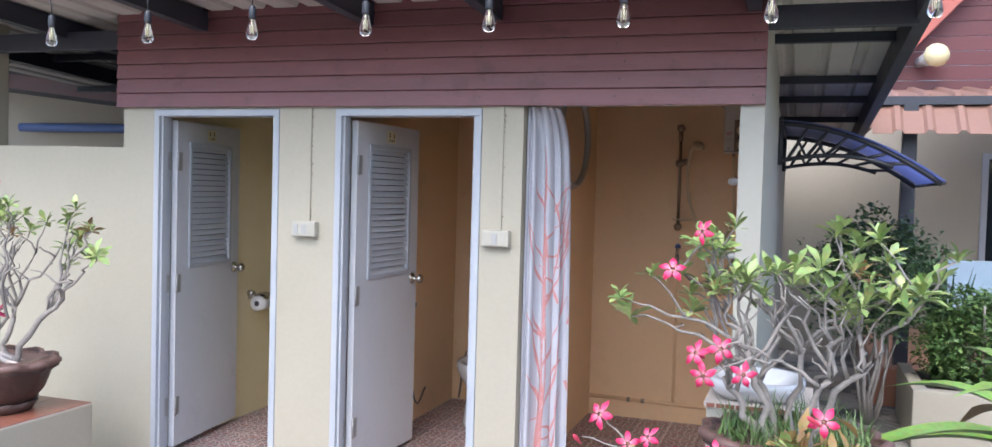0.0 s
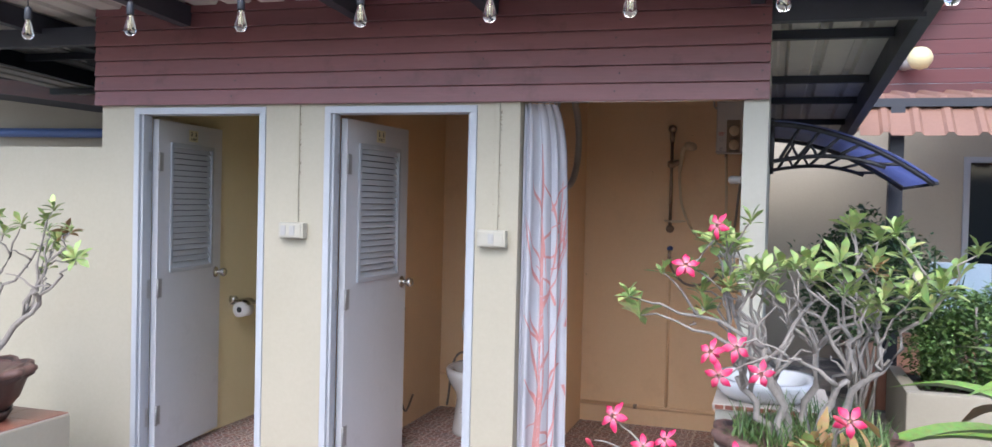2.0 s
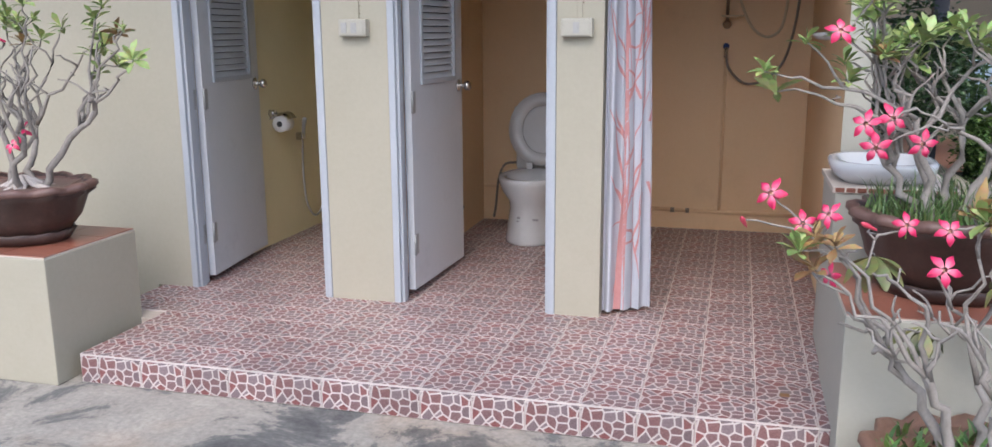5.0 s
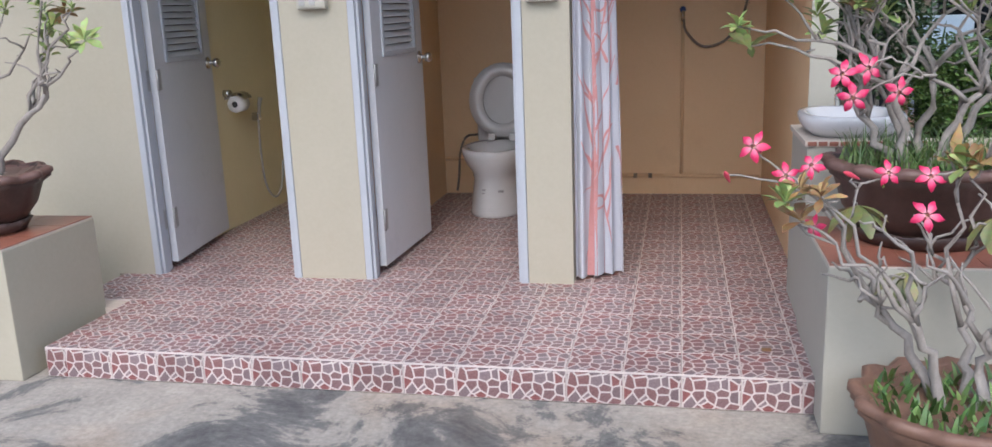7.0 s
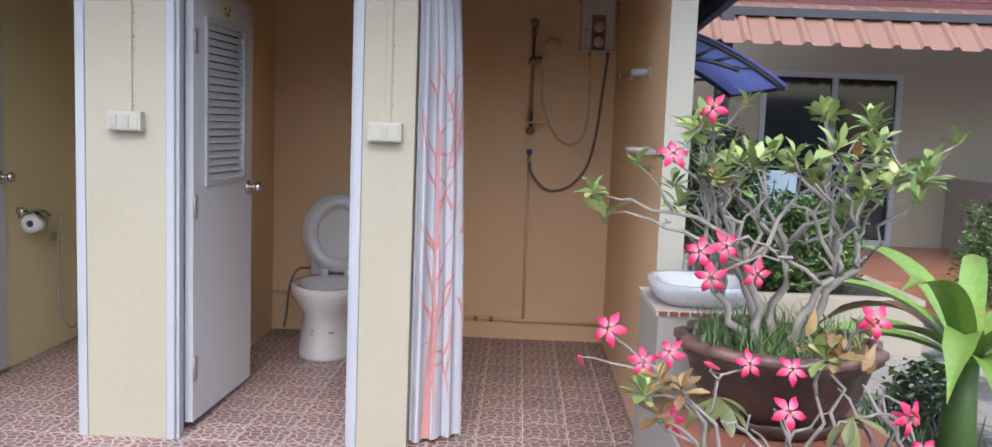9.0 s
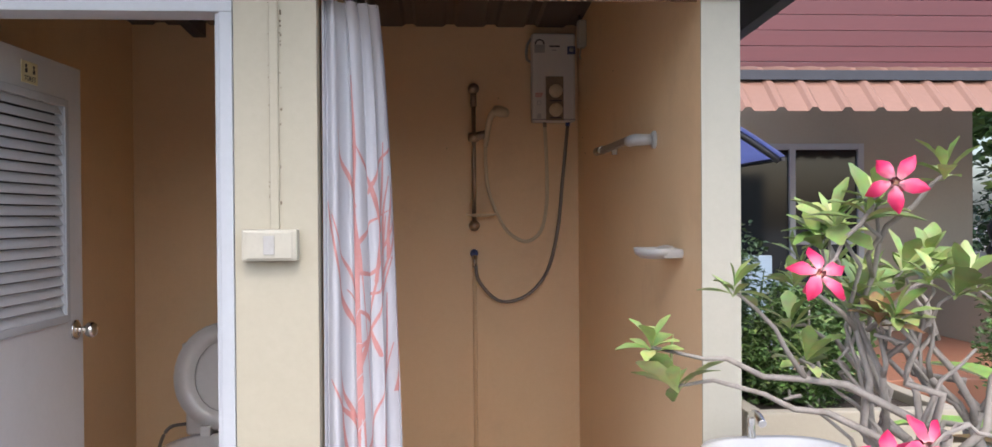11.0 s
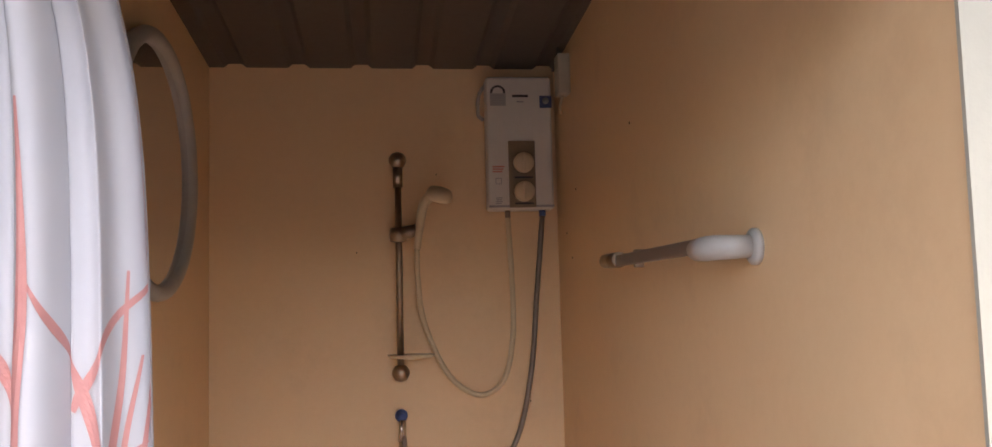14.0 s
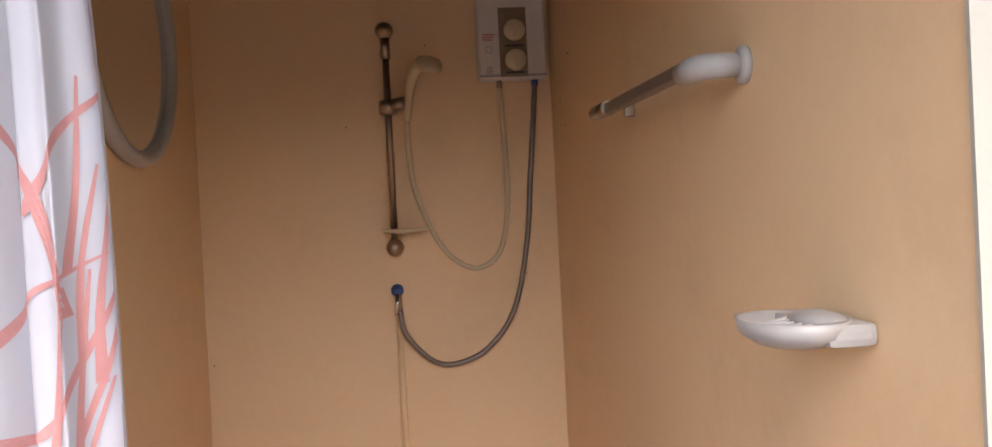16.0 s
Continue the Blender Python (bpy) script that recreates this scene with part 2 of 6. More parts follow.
def mosaic():
    """Glazed tile printed with a crazy-paving pattern, the same on every tile."""
    m, nt, b = nodes_of("crazy_paving_tile")
    L = nt.links.new
    tc = nt.nodes.new("ShaderNodeTexCoord")
    mp = nt.nodes.new("ShaderNodeMapping")
    mp.inputs["Scale"].default_value = (1, 1, 1)
    L(tc.outputs["UV"], mp.inputs[0])
    ve = nt.nodes.new("ShaderNodeTexVoronoi")
    vc = nt.nodes.new("ShaderNodeTexVoronoi")
    for v in (ve, vc):
        v.voronoi_dimensions = "2D"
        v.inputs["Scale"].default_value = 5.2
        v.inputs["Randomness"].default_value = 0.92
        L(mp.outputs[0], v.inputs["Vector"])
    ve.feature = "DISTANCE_TO_EDGE"
    edge = ramp(nt, ve.outputs["Distance"], [(0.066, (0, 0, 0)), (0.098, (1, 1, 1))])
    sp = nt.nodes.new("ShaderNodeSeparateColor")
    L(vc.outputs["Color"], sp.inputs[0])
    stone = ramp(nt, sp.outputs[0], [(0.0, (0.20, 0.070, 0.065)), (0.30, (0.25, 0.098, 0.09)), (0.55, (0.21, 0.108, 0.104)), (0.78, (0.175, 0.125, 0.13)), (1.0, (0.225, 0.168, 0.172))])
    n2 = add(nt, "ShaderNodeTexNoise", Scale=26.0, Detail=4.0)
    L(mp.outputs[0], n2.inputs["Vector"])
    shade = ramp(nt, n2.outputs["Fac"], [(0.3, (0.36, 0.36, 0.36)), (0.7, (0.62, 0.62, 0.62))])
    ov = nt.nodes.new("ShaderNodeMix")
    ov.data_type, ov.blend_type = "RGBA", "OVERLAY"
    ov.inputs[0].default_value = 0.8
    L(stone.outputs[0], ov.inputs[6])
    L(shade.outputs[0], ov.inputs[7])
    sx = nt.nodes.new("ShaderNodeSeparateXYZ")
    L(mp.outputs[0], sx.inputs[0])
    sides = []
    for axis in (0, 1):
        pp = nt.nodes.new("ShaderNodeMath")
        pp.operation = "PINGPONG"
        pp.inputs[1].default_value = 0.5
        L(sx.outputs[axis], pp.inputs[0])
        sides.append(pp)
    mn = nt.nodes.new("ShaderNodeMath")
    mn.operation = "MINIMUM"
    L(sides[0].outputs[0], mn.inputs[0])
    L(sides[1].outputs[0], mn.inputs[1])
    border = ramp(nt, mn.outputs[0], [(0.011, (0, 0, 0)), (0.020, (1, 1, 1))])
    inside = nt.nodes.new("ShaderNodeMath")
    inside.operation = "MULTIPLY"
    L(edge.outputs[0], inside.inputs[0])
    L(border.outputs[0], inside.inputs[1])
    mx = nt.nodes.new("ShaderNodeMix")
    mx.data_type = "RGBA"
    L(inside.outputs[0], mx.inputs[0])
    mx.inputs[6].default_value = (0.56, 0.49, 0.455, 1)
    L(ov.outputs[2], mx.inputs[7])
    oi = nt.nodes.new("ShaderNodeObjectInfo")
    hs = nt.nodes.new("ShaderNodeHueSaturation")
    mr = nt.nodes.new("ShaderNodeMapRange")
    mr.inputs[3].default_value, mr.inputs[4].default_value = 0.88, 1.1
    L(oi.outputs["Random"], mr.inputs[0])
    L(mr.outputs[0], hs.inputs["Value"])
    L(mx.outputs[2], hs.inputs["Color"])
    L(hs.outputs[0], b.inputs["Base Color"])
    b.inputs["Roughness"].default_value = 0.42
    bp = add(nt, "ShaderNodeBump", Strength=0.35, Distance=0.0015)
    L(edge.outputs[0], bp.inputs["Height"])
    L(bp.outputs[0], b.inputs["Normal"])
    return m


M["mosaic"] = mosaic()


def leafy(name, dark, light, gloss=0.4, tip=None, single=False):
    m, nt, b = nodes_of(name)
    L = nt.links.new
    geo = nt.nodes.new("ShaderNodeNewGeometry")
    oi = nt.nodes.new("ShaderNodeObjectInfo")
    r = ramp(nt, oi.outputs["Random"] if single else geo.outputs["Random Per Island"], [(0.0, dark), (0.85, light), (1.0, tip or light)])
    tc = nt.nodes.new("ShaderNodeTexCoord")
    n = add(nt, "ShaderNodeTexNoise", Scale=40.0, Detail=3.0)
    L(tc.outputs["Object"], n.inputs["Vector"])
    ov = nt.nodes.new("ShaderNodeMix")
    ov.data_type, ov.blend_type = "RGBA", "OVERLAY"
    ov.inputs[0].default_value = 0.4
    L(r.outputs[0], ov.inputs[6])
    L(n.outputs["Color"], ov.inputs[7])
    L(ov.outputs[2], b.inputs["Base Color"])
    b.inputs["Roughness"].default_value = gloss
    b.inputs["Subsurface Weight"].default_value = 0.0
    return m


M["leaf"] = leafy("adenium_leaf", (0.16, 0.23, 0.065), (0.34, 0.43, 0.14), 0.42, (0.44, 0.49, 0.18), True)
M["leaf_whorl"] = leafy("adenium_whorl", (0.16, 0.23, 0.065), (0.34, 0.43, 0.14), 0.42, (0.44, 0.49, 0.18))
M["leaf_old"] = leafy("yellowing_leaf", (0.20, 0.11, 0.045), (0.36, 0.24, 0.09), 0.5, None, True)
M["leaf_olive"] = leafy("olive_leaf", (0.10, 0.12, 0.035), (0.21, 0.22, 0.075), 0.45, (0.26, 0.22, 0.08), True)
M["bud"] = surf("crimson_bud", (0.50, 0.03, 0.07), (0.62, 0.09, 0.12), 20, 90, 0.5, 0.05)
M["leaf_dark"] = leafy("shrub_leaf", (0.020, 0.045, 0.018), (0.065, 0.115, 0.04), 0.45, (0.11, 0.16, 0.06))
M["leaf_mid"] = leafy("hedge_leaf", (0.04, 0.085, 0.02), (0.12, 0.20, 0.05), 0.45, (0.2, 0.27, 0.08))
M["leaf_broad"] = leafy("broad_leaf", (0.13, 0.24, 0.04), (0.26, 0.38, 0.08), 0.3)
M["grass"] = leafy("grass_blade", (0.06, 0.11, 0.03), (0.16, 0.23, 0.075), 0.5)


def petal_material():
    m, nt, b = nodes_of("pink_petal")
    L = nt.links.new
    tc = nt.nodes.new("ShaderNodeTexCoord")
    sx = nt.nodes.new("ShaderNodeSeparateXYZ")
    L(tc.outputs["UV"], sx.inputs[0])
    r = ramp(nt, sx.outputs[0], [(0.0, (0.58, 0.36, 0.14)), (0.14, (0.72, 0.38, 0.40)), (0.34, (0.70, 0.15, 0.23)), (0.7, (0.62, 0.03, 0.12)), (1.0, (0.55, 0.015, 0.085))])
    L(r.outputs[0], b.inputs["Base Color"])
    b.inputs["Roughness"].default_value = 0.5
    return m


M["petal"] = petal_material()


def glass(name, colour, rough=0.02):
    m, nt, b = nodes_of(name)
    b.inputs["Base Color"].default_value = (*colour, 1)
    b.inputs["Roughness"].default_value = rough
    b.inputs["Transmission Weight"].default_value = 1.0
    b.inputs["IOR"].default_value = 1.45
    return m


M["bulb_glass"] = glass("clear_bulb_glass", (0.95, 0.95, 0.95))


def poly_sheet():
    m, nt, b = nodes_of("blue_polycarbonate")
    L = nt.links.new
    tl = nt.nodes.new("ShaderNodeBsdfTranslucent")
    tl.inputs[0].default_value = (0.40, 0.45, 0.74, 1)
    tp = nt.nodes.new("ShaderNodeBsdfTransparent")
    tp.inputs[0].default_value = (0.45, 0.50, 0.76, 1)
    b.inputs["Base Color"].default_value, b.inputs["Roughness"].default_value = (0.31, 0.33, 0.48, 1), 0.2
    m1, m2 = nt.nodes.new("ShaderNodeMixShader"), nt.nodes.new("ShaderNodeMixShader")
    m1.inputs[0].default_value, m2.inputs[0].default_value = 0.5, 0.3
    L(tp.outputs[0], m1.inputs[1])
    L(tl.outputs[0], m1.inputs[2])
    L(m1.outputs[0], m2.inputs[1])
    L(b.outputs[0], m2.inputs[2])
    L(m2.outputs[0], nt.nodes["Material Output"].inputs[0])
    return m


M["canopy_sheet"] = poly_sheet()
M["mirror"], _nt, _b = nodes_of("mirror_glass")
_b.inputs["Base Color"].default_value, _b.inputs["Metallic"].default_value, _b.inputs["Roughness"].default_value = (0.8, 0.8, 0.8, 1), 1.0, 0.03
M["pane"], _nt, _b = nodes_of("dark_window_glass")
_b.inputs["Base Color"].default_value, _b.inputs["Roughness"].default_value = (0.012, 0.016, 0.02, 1), 0.06


# ---- mesh helpers ----
def bm_box(x0, x1, y0, y1, z0, z1, bevel=0.0, bm=None, seg=2):
    bm = bm or bmesh.new()
    vs = bmesh.ops.create_cube(bm, size=1.0)["verts"]
    for v in vs:
        v.co = Vector(((x0 + x1) / 2 + v.co.x * (x1 - x0), (y0 + y1) / 2 + v.co.y * (y1 - y0), (z0 + z1) / 2 + v.co.z * (z1 - z0)))
    if bevel:
        es = list({e for v in vs for e in v.link_edges})
        bmesh.ops.bevel(bm, geom=es, offset=bevel, segments=seg, affect="EDGES", profile=0.6)
    return bm


def bm_tube(points, radii, sides=8, bm=None, caps=True):
    bm = bm or bmesh.new()
    pts = [Vector(p) for p in points]
    if isinstance(radii, (int, float)):
        radii = [radii] * len(pts)
    ref = Vector((0.13, 0.31, 0.94))
    last = None
    for i, p in enumerate(pts):
        d = (pts[min(i + 1, len(pts) - 1)] - pts[max(i - 1, 0)]).normalized()
        u = d.cross(ref if abs(d.dot(ref)) < 0.95 else Vector((1, 0, 0))).normalized()
        w = d.cross(u)
        ring = [bm.verts.new(p + radii[i] * (math.cos(a) * u + math.sin(a) * w)) for a in (2 * math.pi * k / sides for k in range(sides))]
        if last:
            for k in range(sides):
                f = bm.faces.new((last[k], last[(k + 1) % sides], ring[(k + 1) % sides], ring[k]))
                f.smooth = True
        elif caps:
            bm.faces.new(ring[::-1])
        last = ring
    if caps:
        bm.faces.new(last)
    return bm


def bm_lathe(profile, centre=(0, 0, 0), seg=32, sx=1.0, sy=1.0, wave=0.0, waves=10, bm=None, axis="z"):
    """Turns (radius, height) pairs about an axis; wave ripples the radius of points whose third value is 1."""
    bm = bm or bmesh.new()
    rings = []
    for p in profile:
        r, h = p[0], p[1]
        wv = wave * (p[2] if len(p) > 2 else 0)
        ring = []
        for k in range(seg):
            a = 2 * math.pi * k / seg
            rr = r * (1 + wv * math.cos(waves * a))
            x, y, z = rr * math.cos(a) * sx, rr * math.sin(a) * sy, h + wv * 0.12 * math.cos(waves * a)
            co = {"z": (x, y, z), "x": (z, x, y), "y": (x, z, y)}[axis]
            ring.append(bm.verts.new(Vector(centre) + Vector(co)))
        rings.append(ring)
    for a, b in zip(rings, rings[1:]):
        for k in range(seg):
            f = bm.faces.new((a[k], a[(k + 1) % seg], b[(k + 1) % seg], b[k]))
            f.smooth = True
    bm.faces.new(rings[0][::-1])
    bm.faces.new(rings[-1])
    bmesh.ops.recalc_face_normals(bm, faces=bm.faces)
    return bm


def mesh_from(name, bm, material):
    me = bpy.data.meshes.new(name)
    bmesh.ops.recalc_face_normals(bm, faces=bm.faces)
    bm.to_mesh(me)
    bm.free()
    if material:
        me.materials.append(material)
    return me


def solid(name, bm, material, label="", category="", kind="", group=""):
    """A top-level thing that is one mesh."""
    return tagged(new(name, mesh_from(name, bm, material)), label, category, group, kind)


def thing(name, at, label, category, group=""):
    ob = new(name)
    ob.empty_display_size = 0.1
    ob.location = at
    return tagged(ob, label, category, group)


def root_of(ob):
    m = Matrix.Translation(ob.location)
    if ob.parent:
        m = root_of(ob.parent) @ m
    return m


def part(name, bm, material, parent, label=""):
    """Links a bmesh, built in world places, as one mesh under a thing or part."""
    ob = new(name, mesh_from(name, bm, material))
    ob.parent = parent
    ob.matrix_parent_inverse = Matrix.Identity(4)
    top = parent
    shift = Vector((0, 0, 0))
    while top:
        shift += Vector(top.location)
        top = top.parent
    ob.data.transform(Matrix.Translation(-shift))
    if label:
        ob["label"] = label
    return ob


def text_mesh(words, size, m, depth=0.0006):
    """Words in the built-in font as a bmesh, lying in the pose m."""
    cu = bpy.data.curves.new("words", "FONT")
    cu.body, cu.size, cu.extrude, cu.align_x, cu.align_y = words, size, depth, "CENTER", "CENTER"
    ob = new("words", cu)
    dg = bpy.context.evaluated_depsgraph_get()
    me = bpy.data.meshes.new_from_object(ob.evaluated_get(dg))
    bm = bmesh.new()
    bm.from_mesh(me)
    bpy.data.objects.remove(ob)
    bpy.data.curves.remove(cu)
    bpy.data.meshes.remove(me)
    bmesh.ops.transform(bm, matrix=m, verts=bm.verts)
    return bm

# ---- the block: slab, walls, roof ----
FRONT, WALL, REAR, GROUND = 3.09, 4.105, 6.2, -0.13
TILE = 0.205


def structure(name, bm, material, label, category="wall"):
    return solid(name, bm, material, label, category, "structure")


ground = structure("ground", bm_box(-60, 60, -60, 90, GROUND - 0.3, GROUND), M["concrete"], "stained patchy grey and buff concrete yard", "ground")
slab = bm_box(-3.57, -0.2, 3.60, REAR + 0.1, GROUND, -0.008)
bm_box(-3.272, -0.2, FRONT + 0.008, 3.60, GROUND, -0.008, bm=slab)
floor = structure("floor", slab, M["grout"], "raised slab with cream tile grout", "floor")
bm = bm_box(-3.6, -3.39, WALL, WALL + 0.1, 0, 2.45)
bm_box(-2.578, -2.243, WALL, WALL + 0.1, -0.004, 2.45, bm=bm)
bm_box(-1.430, -1.218, WALL, WALL + 0.1, -0.004, 2.45, bm=bm)
bm_box(-3.39, -2.578, WALL, WALL + 0.1, 1.976, 2.45, bm=bm)
bm_box(-2.243, -1.430, WALL, WALL + 0.1, 1.976, 2.45, bm=bm)
structure("wall_front", bm, M["cream"], "cream painted front wall with two doorways", "wall")
structure("wall_right", bm_box(-0.2, -0.1, WALL + 0.003, REAR, -0.004, 2.5), M["tan"], "tan painted shower side wall", "wall")
bm = bm_box(-0.203, -0.097, WALL - 0.003, WALL + 0.003, -0.13, 2.0)
bm_box(-0.1, -0.097, WALL, REAR + 0.1, -0.13, 2.5, bm=bm)
structure("wall_right_cladding", bm, M["white_wall"], "pale painted outer face of the side wall", "wall")
structure("wall_back", bm_box(-1.4, -0.1, REAR, REAR + 0.1, -0.13, 2.5), M["tan"], "tan painted shower back wall", "wall")
structure("wall_back_toilet", bm_box(-2.45, -1.4, REAR, REAR + 0.1, -0.13, 2.5), M["tan"], "tan painted back wall of the cubicle", "wall")
structure("wall_back_far_toilet", bm_box(-3.6, -2.45, REAR, REAR + 0.1, -0.13, 2.5), M["yellow"], "yellow painted back wall of the cubicle", "wall")
structure("wall_partition_shower", bm_box(-1.396, -1.316, WALL + 0.103, REAR, -0.004, 2.5), M["tan"], "tan painted partition beside the shower", "wall")
bm = bm_box(-2.43, -2.37, WALL + 0.103, REAR, -0.004, 2.5)
structure("wall_partition_toilet", bm, M["tan"], "tan painted partition between cubicles", "wall")
structure("wall_partition_far", bm_box(-2.46, -2.433, WALL + 0.103, REAR, -0.004, 2.5), M["yellow"], "yellow painted cubicle side", "wall")
structure("wall_left_inner", bm_box(-3.6, -3.46, WALL + 0.103, REAR, -0.004, 2.5), M["yellow"], "yellow painted cubicle wall", "wall")
# low yard wall beside the block, and the tall wall past its gap
structure("wall_yard_low", bm_box(-4.57, -3.6, WALL, WALL + 0.11, GROUND, 1.762), M["cream"], "low cream rendered yard wall", "wall")
structure("wall_yard_tall", bm_box(-7.5, -4.573, WALL - 0.03, WALL + 0.11, GROUND, 2.9, 0.004), M["cream"], "tall cream rendered wall", "wall")
# eaves roof: thin ribbed sheet, falling to the back
def roof_z(y):
    return 2.545 - 0.052 * (y - 3.3)


def ribbed(x0, x1, y0, y1, pitch=0.2, rib=0.03, lift=0.0):
    bm = bmesh.new()
    prof, x = [], x0
    while x < x1:
        for dx, dz in ((0, 0), (pitch - 0.07, 0), (pitch - 0.055, rib), (pitch - 0.015, rib)):
            prof.append((min(x + dx, x1), dz))
        x += pitch
    rows = []
    for y in (y0, y1):
        rows.append([bm.verts.new((px, y, roof_z(y) + pz + lift)) for px, pz in prof])
    for a, b in zip(range(len(prof) - 1), range(1, len(prof))):
        bm.faces.new((rows[0][a], rows[0][b], rows[1][b], rows[1][a]))
    geom = bmesh.ops.extrude_face_region(bm, geom=bm.faces[:])["geom"]
    for v in geom:
        if isinstance(v, bmesh.types.BMVert):
            v.co.z += 0.004
    return bm


def slope_box(x0, x1, y0, y1, drop0, drop1, bm=None):
    """A bar that follows the roof's fall, between two depths under the sheet."""
    bm = bm or bmesh.new()
    before = set(bm.verts)
    bm_box(x0, x1, 0, 1, 0, 1, bm=bm)
    for v in set(bm.verts) - before:
        y = y0 if v.co.y < 0.5 else y1
        v.co.y, v.co.z = y, roof_z(y) - (drop0 if v.co.z < 0.5 else drop1)
    return bm


roof = structure("roof", ribbed(-6.0, 0.58, 3.31, 9.9), M["sheet"], "ribbed metal roof sheet with rust stains", "roof")
lining = ribbed(-3.6, -0.1, WALL + 0.11, REAR + 0.05, rib=0.012, lift=-0.012)
for v in lining.verts:
    v.co.z -= 0.018 * (v.co.y - WALL)
structure("roof_lining", lining, M["sheet_dark"], "dark brown ribbed sheet over the cubicles", "ceiling")
structure("wall_side_rear", bm_box(-0.2, -0.097, REAR + 0.104, 9.6, GROUND, 2.2), M["white_wall"], "pale rendered side wall of the building", "wall")
structure("fascia", bm_box(-6.2, 0.52, 3.27, 3.30, 2.435, 2.62, 0.003), M["fascia"], "red painted eaves board with a grooved face", "trim")
for k, x in enumerate((-5.05, -4.05, -3.05, -2.05, -1.36, -0.155)):
    part("rafter", slope_box(x - 0.03, x + 0.03, 3.31, 9.8, 0.11, 0.002), M["steel_dark"], roof)
part("rafter", slope_box(0.50, 0.56, 3.31, 9.9, 0.16, 0.002), M["steel_dark"], roof)
for y in (5.02, 6.27, 7.1, 8.2, 9.3):
    part("purlin", bm_box(-6.0, 0.56, y - 0.025, y + 0.025, roof_z(y) - 0.05, roof_z(y) - 0.002), M["steel_dark"], roof)
part("beam", bm_box(-6.0, 0.515, WALL - 0.0, WALL + 0.06, 2.325, 2.425), M["steel_dark"], roof)
# lapped boards over the openings
boards = tagged(new("board_cladding"), "dark maroon glossy lapped timber boards over the doorways", "cladding", kind="structure")
for k in range(7):
    z = 1.985 + 0.0805 * k
    b = bm_box(-3.63, -0.095, WALL - 0.034, WALL - 0.006, z, z + 0.0785, 0.004)
    for v in b.verts:
        if v.co.y < WALL - 0.02:
            v.co.y += 0.010 * (v.co.z - z) / 0.08
    part("board", b, M["board"], boards)
nail = mesh_from("nail", bm_lathe([(0.0005, -0.0015), (0.004, -0.001), (0.004, 0.0)], (0, 0, 0), 8, axis="y"), M["ink"])
for k in range(7):
    for x in (-3.58, -2.75, -1.93, -1.42, -0.75, -0.13):
        ob = new("nail", nail)
        ob.parent = boards
        ob.location = (x + 0.02 * ((k * 7) % 3 - 1), WALL - 0.0325 + 0.004, 2.028 + 0.0805 * k)
# thin sheet in the shade colour, darkening the slits between boards
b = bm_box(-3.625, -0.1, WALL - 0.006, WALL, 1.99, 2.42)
part("shade_backing", b, M["shade_dark"], boards)


# ---- tiled floor and step, tile by tile ----
def tile_mesh(w, d, up):
    """One glazed tile with a worn edge; up: lying (z) or standing (-y)."""
    bm = bmesh.new()
    t, e = 0.008, 0.0025
    g = 0.0009
    lo = [(g, g), (w - g, g), (w - g, d - g), (g, d - g)]
    hi = [(g + e, g + e), (w - g - e, g + e), (w - g - e, d - g - e), (g + e, d - g - e)]
    a = [bm.verts.new((x, y, 0)) for x, y in lo]
    m = [bm.verts.new((x, y, t - e * 0.6)) for x, y in lo]
    c = [bm.verts.new((x, y, t)) for x, y in hi]
    for p, q in ((a, m), (m, c)):
        for k in range(4):
            bm.faces.new((p[k], p[(k + 1) % 4], q[(k + 1) % 4], q[k]))
    bm.faces.new(c)
    uv = bm.loops.layers.uv.new("UVMap")
    for f in bm.faces:
        for lp in f.loops:
            lp[uv].uv = (lp.vert.co.x / TILE, lp.vert.co.y / TILE)
    if up == "-y":
        bmesh.ops.transform(bm, matrix=Matrix.Rotation(radians(90), 4, "X"), verts=bm.verts)
    me = bpy.data.meshes.new("tile")
    bm.to_mesh(me)
    bm.free()
    me.materials.append(M["mosaic"])
    return me


def lay_tiles():
    kinds = {}

    def lay(x, y, z, w, d, up):
        key = (round(w, 3), round(d, 3), up)
        if key not in kinds:
            kinds[key] = tile_mesh(w, d, up)
        ob = new("tile", kinds[key])
        ob.location = (x, y, z)
        ob.parent = floor

    xs = [-0.517 - TILE * k for k in range(0, 15)][::-1]
    cols = [(-3.57, 0.183)] + [(x, TILE) for x in xs] + [(-0.312, 0.112)]
    y = FRONT
    while y < REAR:
        d = min(TILE, REAR - y)
        for x, w in cols:
            x0 = max(x, -3.272) if y < 3.58 else x
            x1 = min(x + w, -0.262) if y < 3.9 else x + w
            if x1 - x0 > 0.02:
                lay(x0, y, -0.008, x1 - x0, d, "z")
        y += TILE
    for x, w in cols:
        x0 = max(x, -3.272)
        x1 = min(x + w, -0.275)
        if x1 - x0 > 0.02:
            lay(x0, FRONT + 0.008, GROUND + 0.002, x1 - x0, 0.118, "-y")


lay_tiles()

# ---- doors ----
def shift_turn(bm, m):
    bmesh.ops.transform(bm, matrix=m, verts=bm.verts)
    return bm


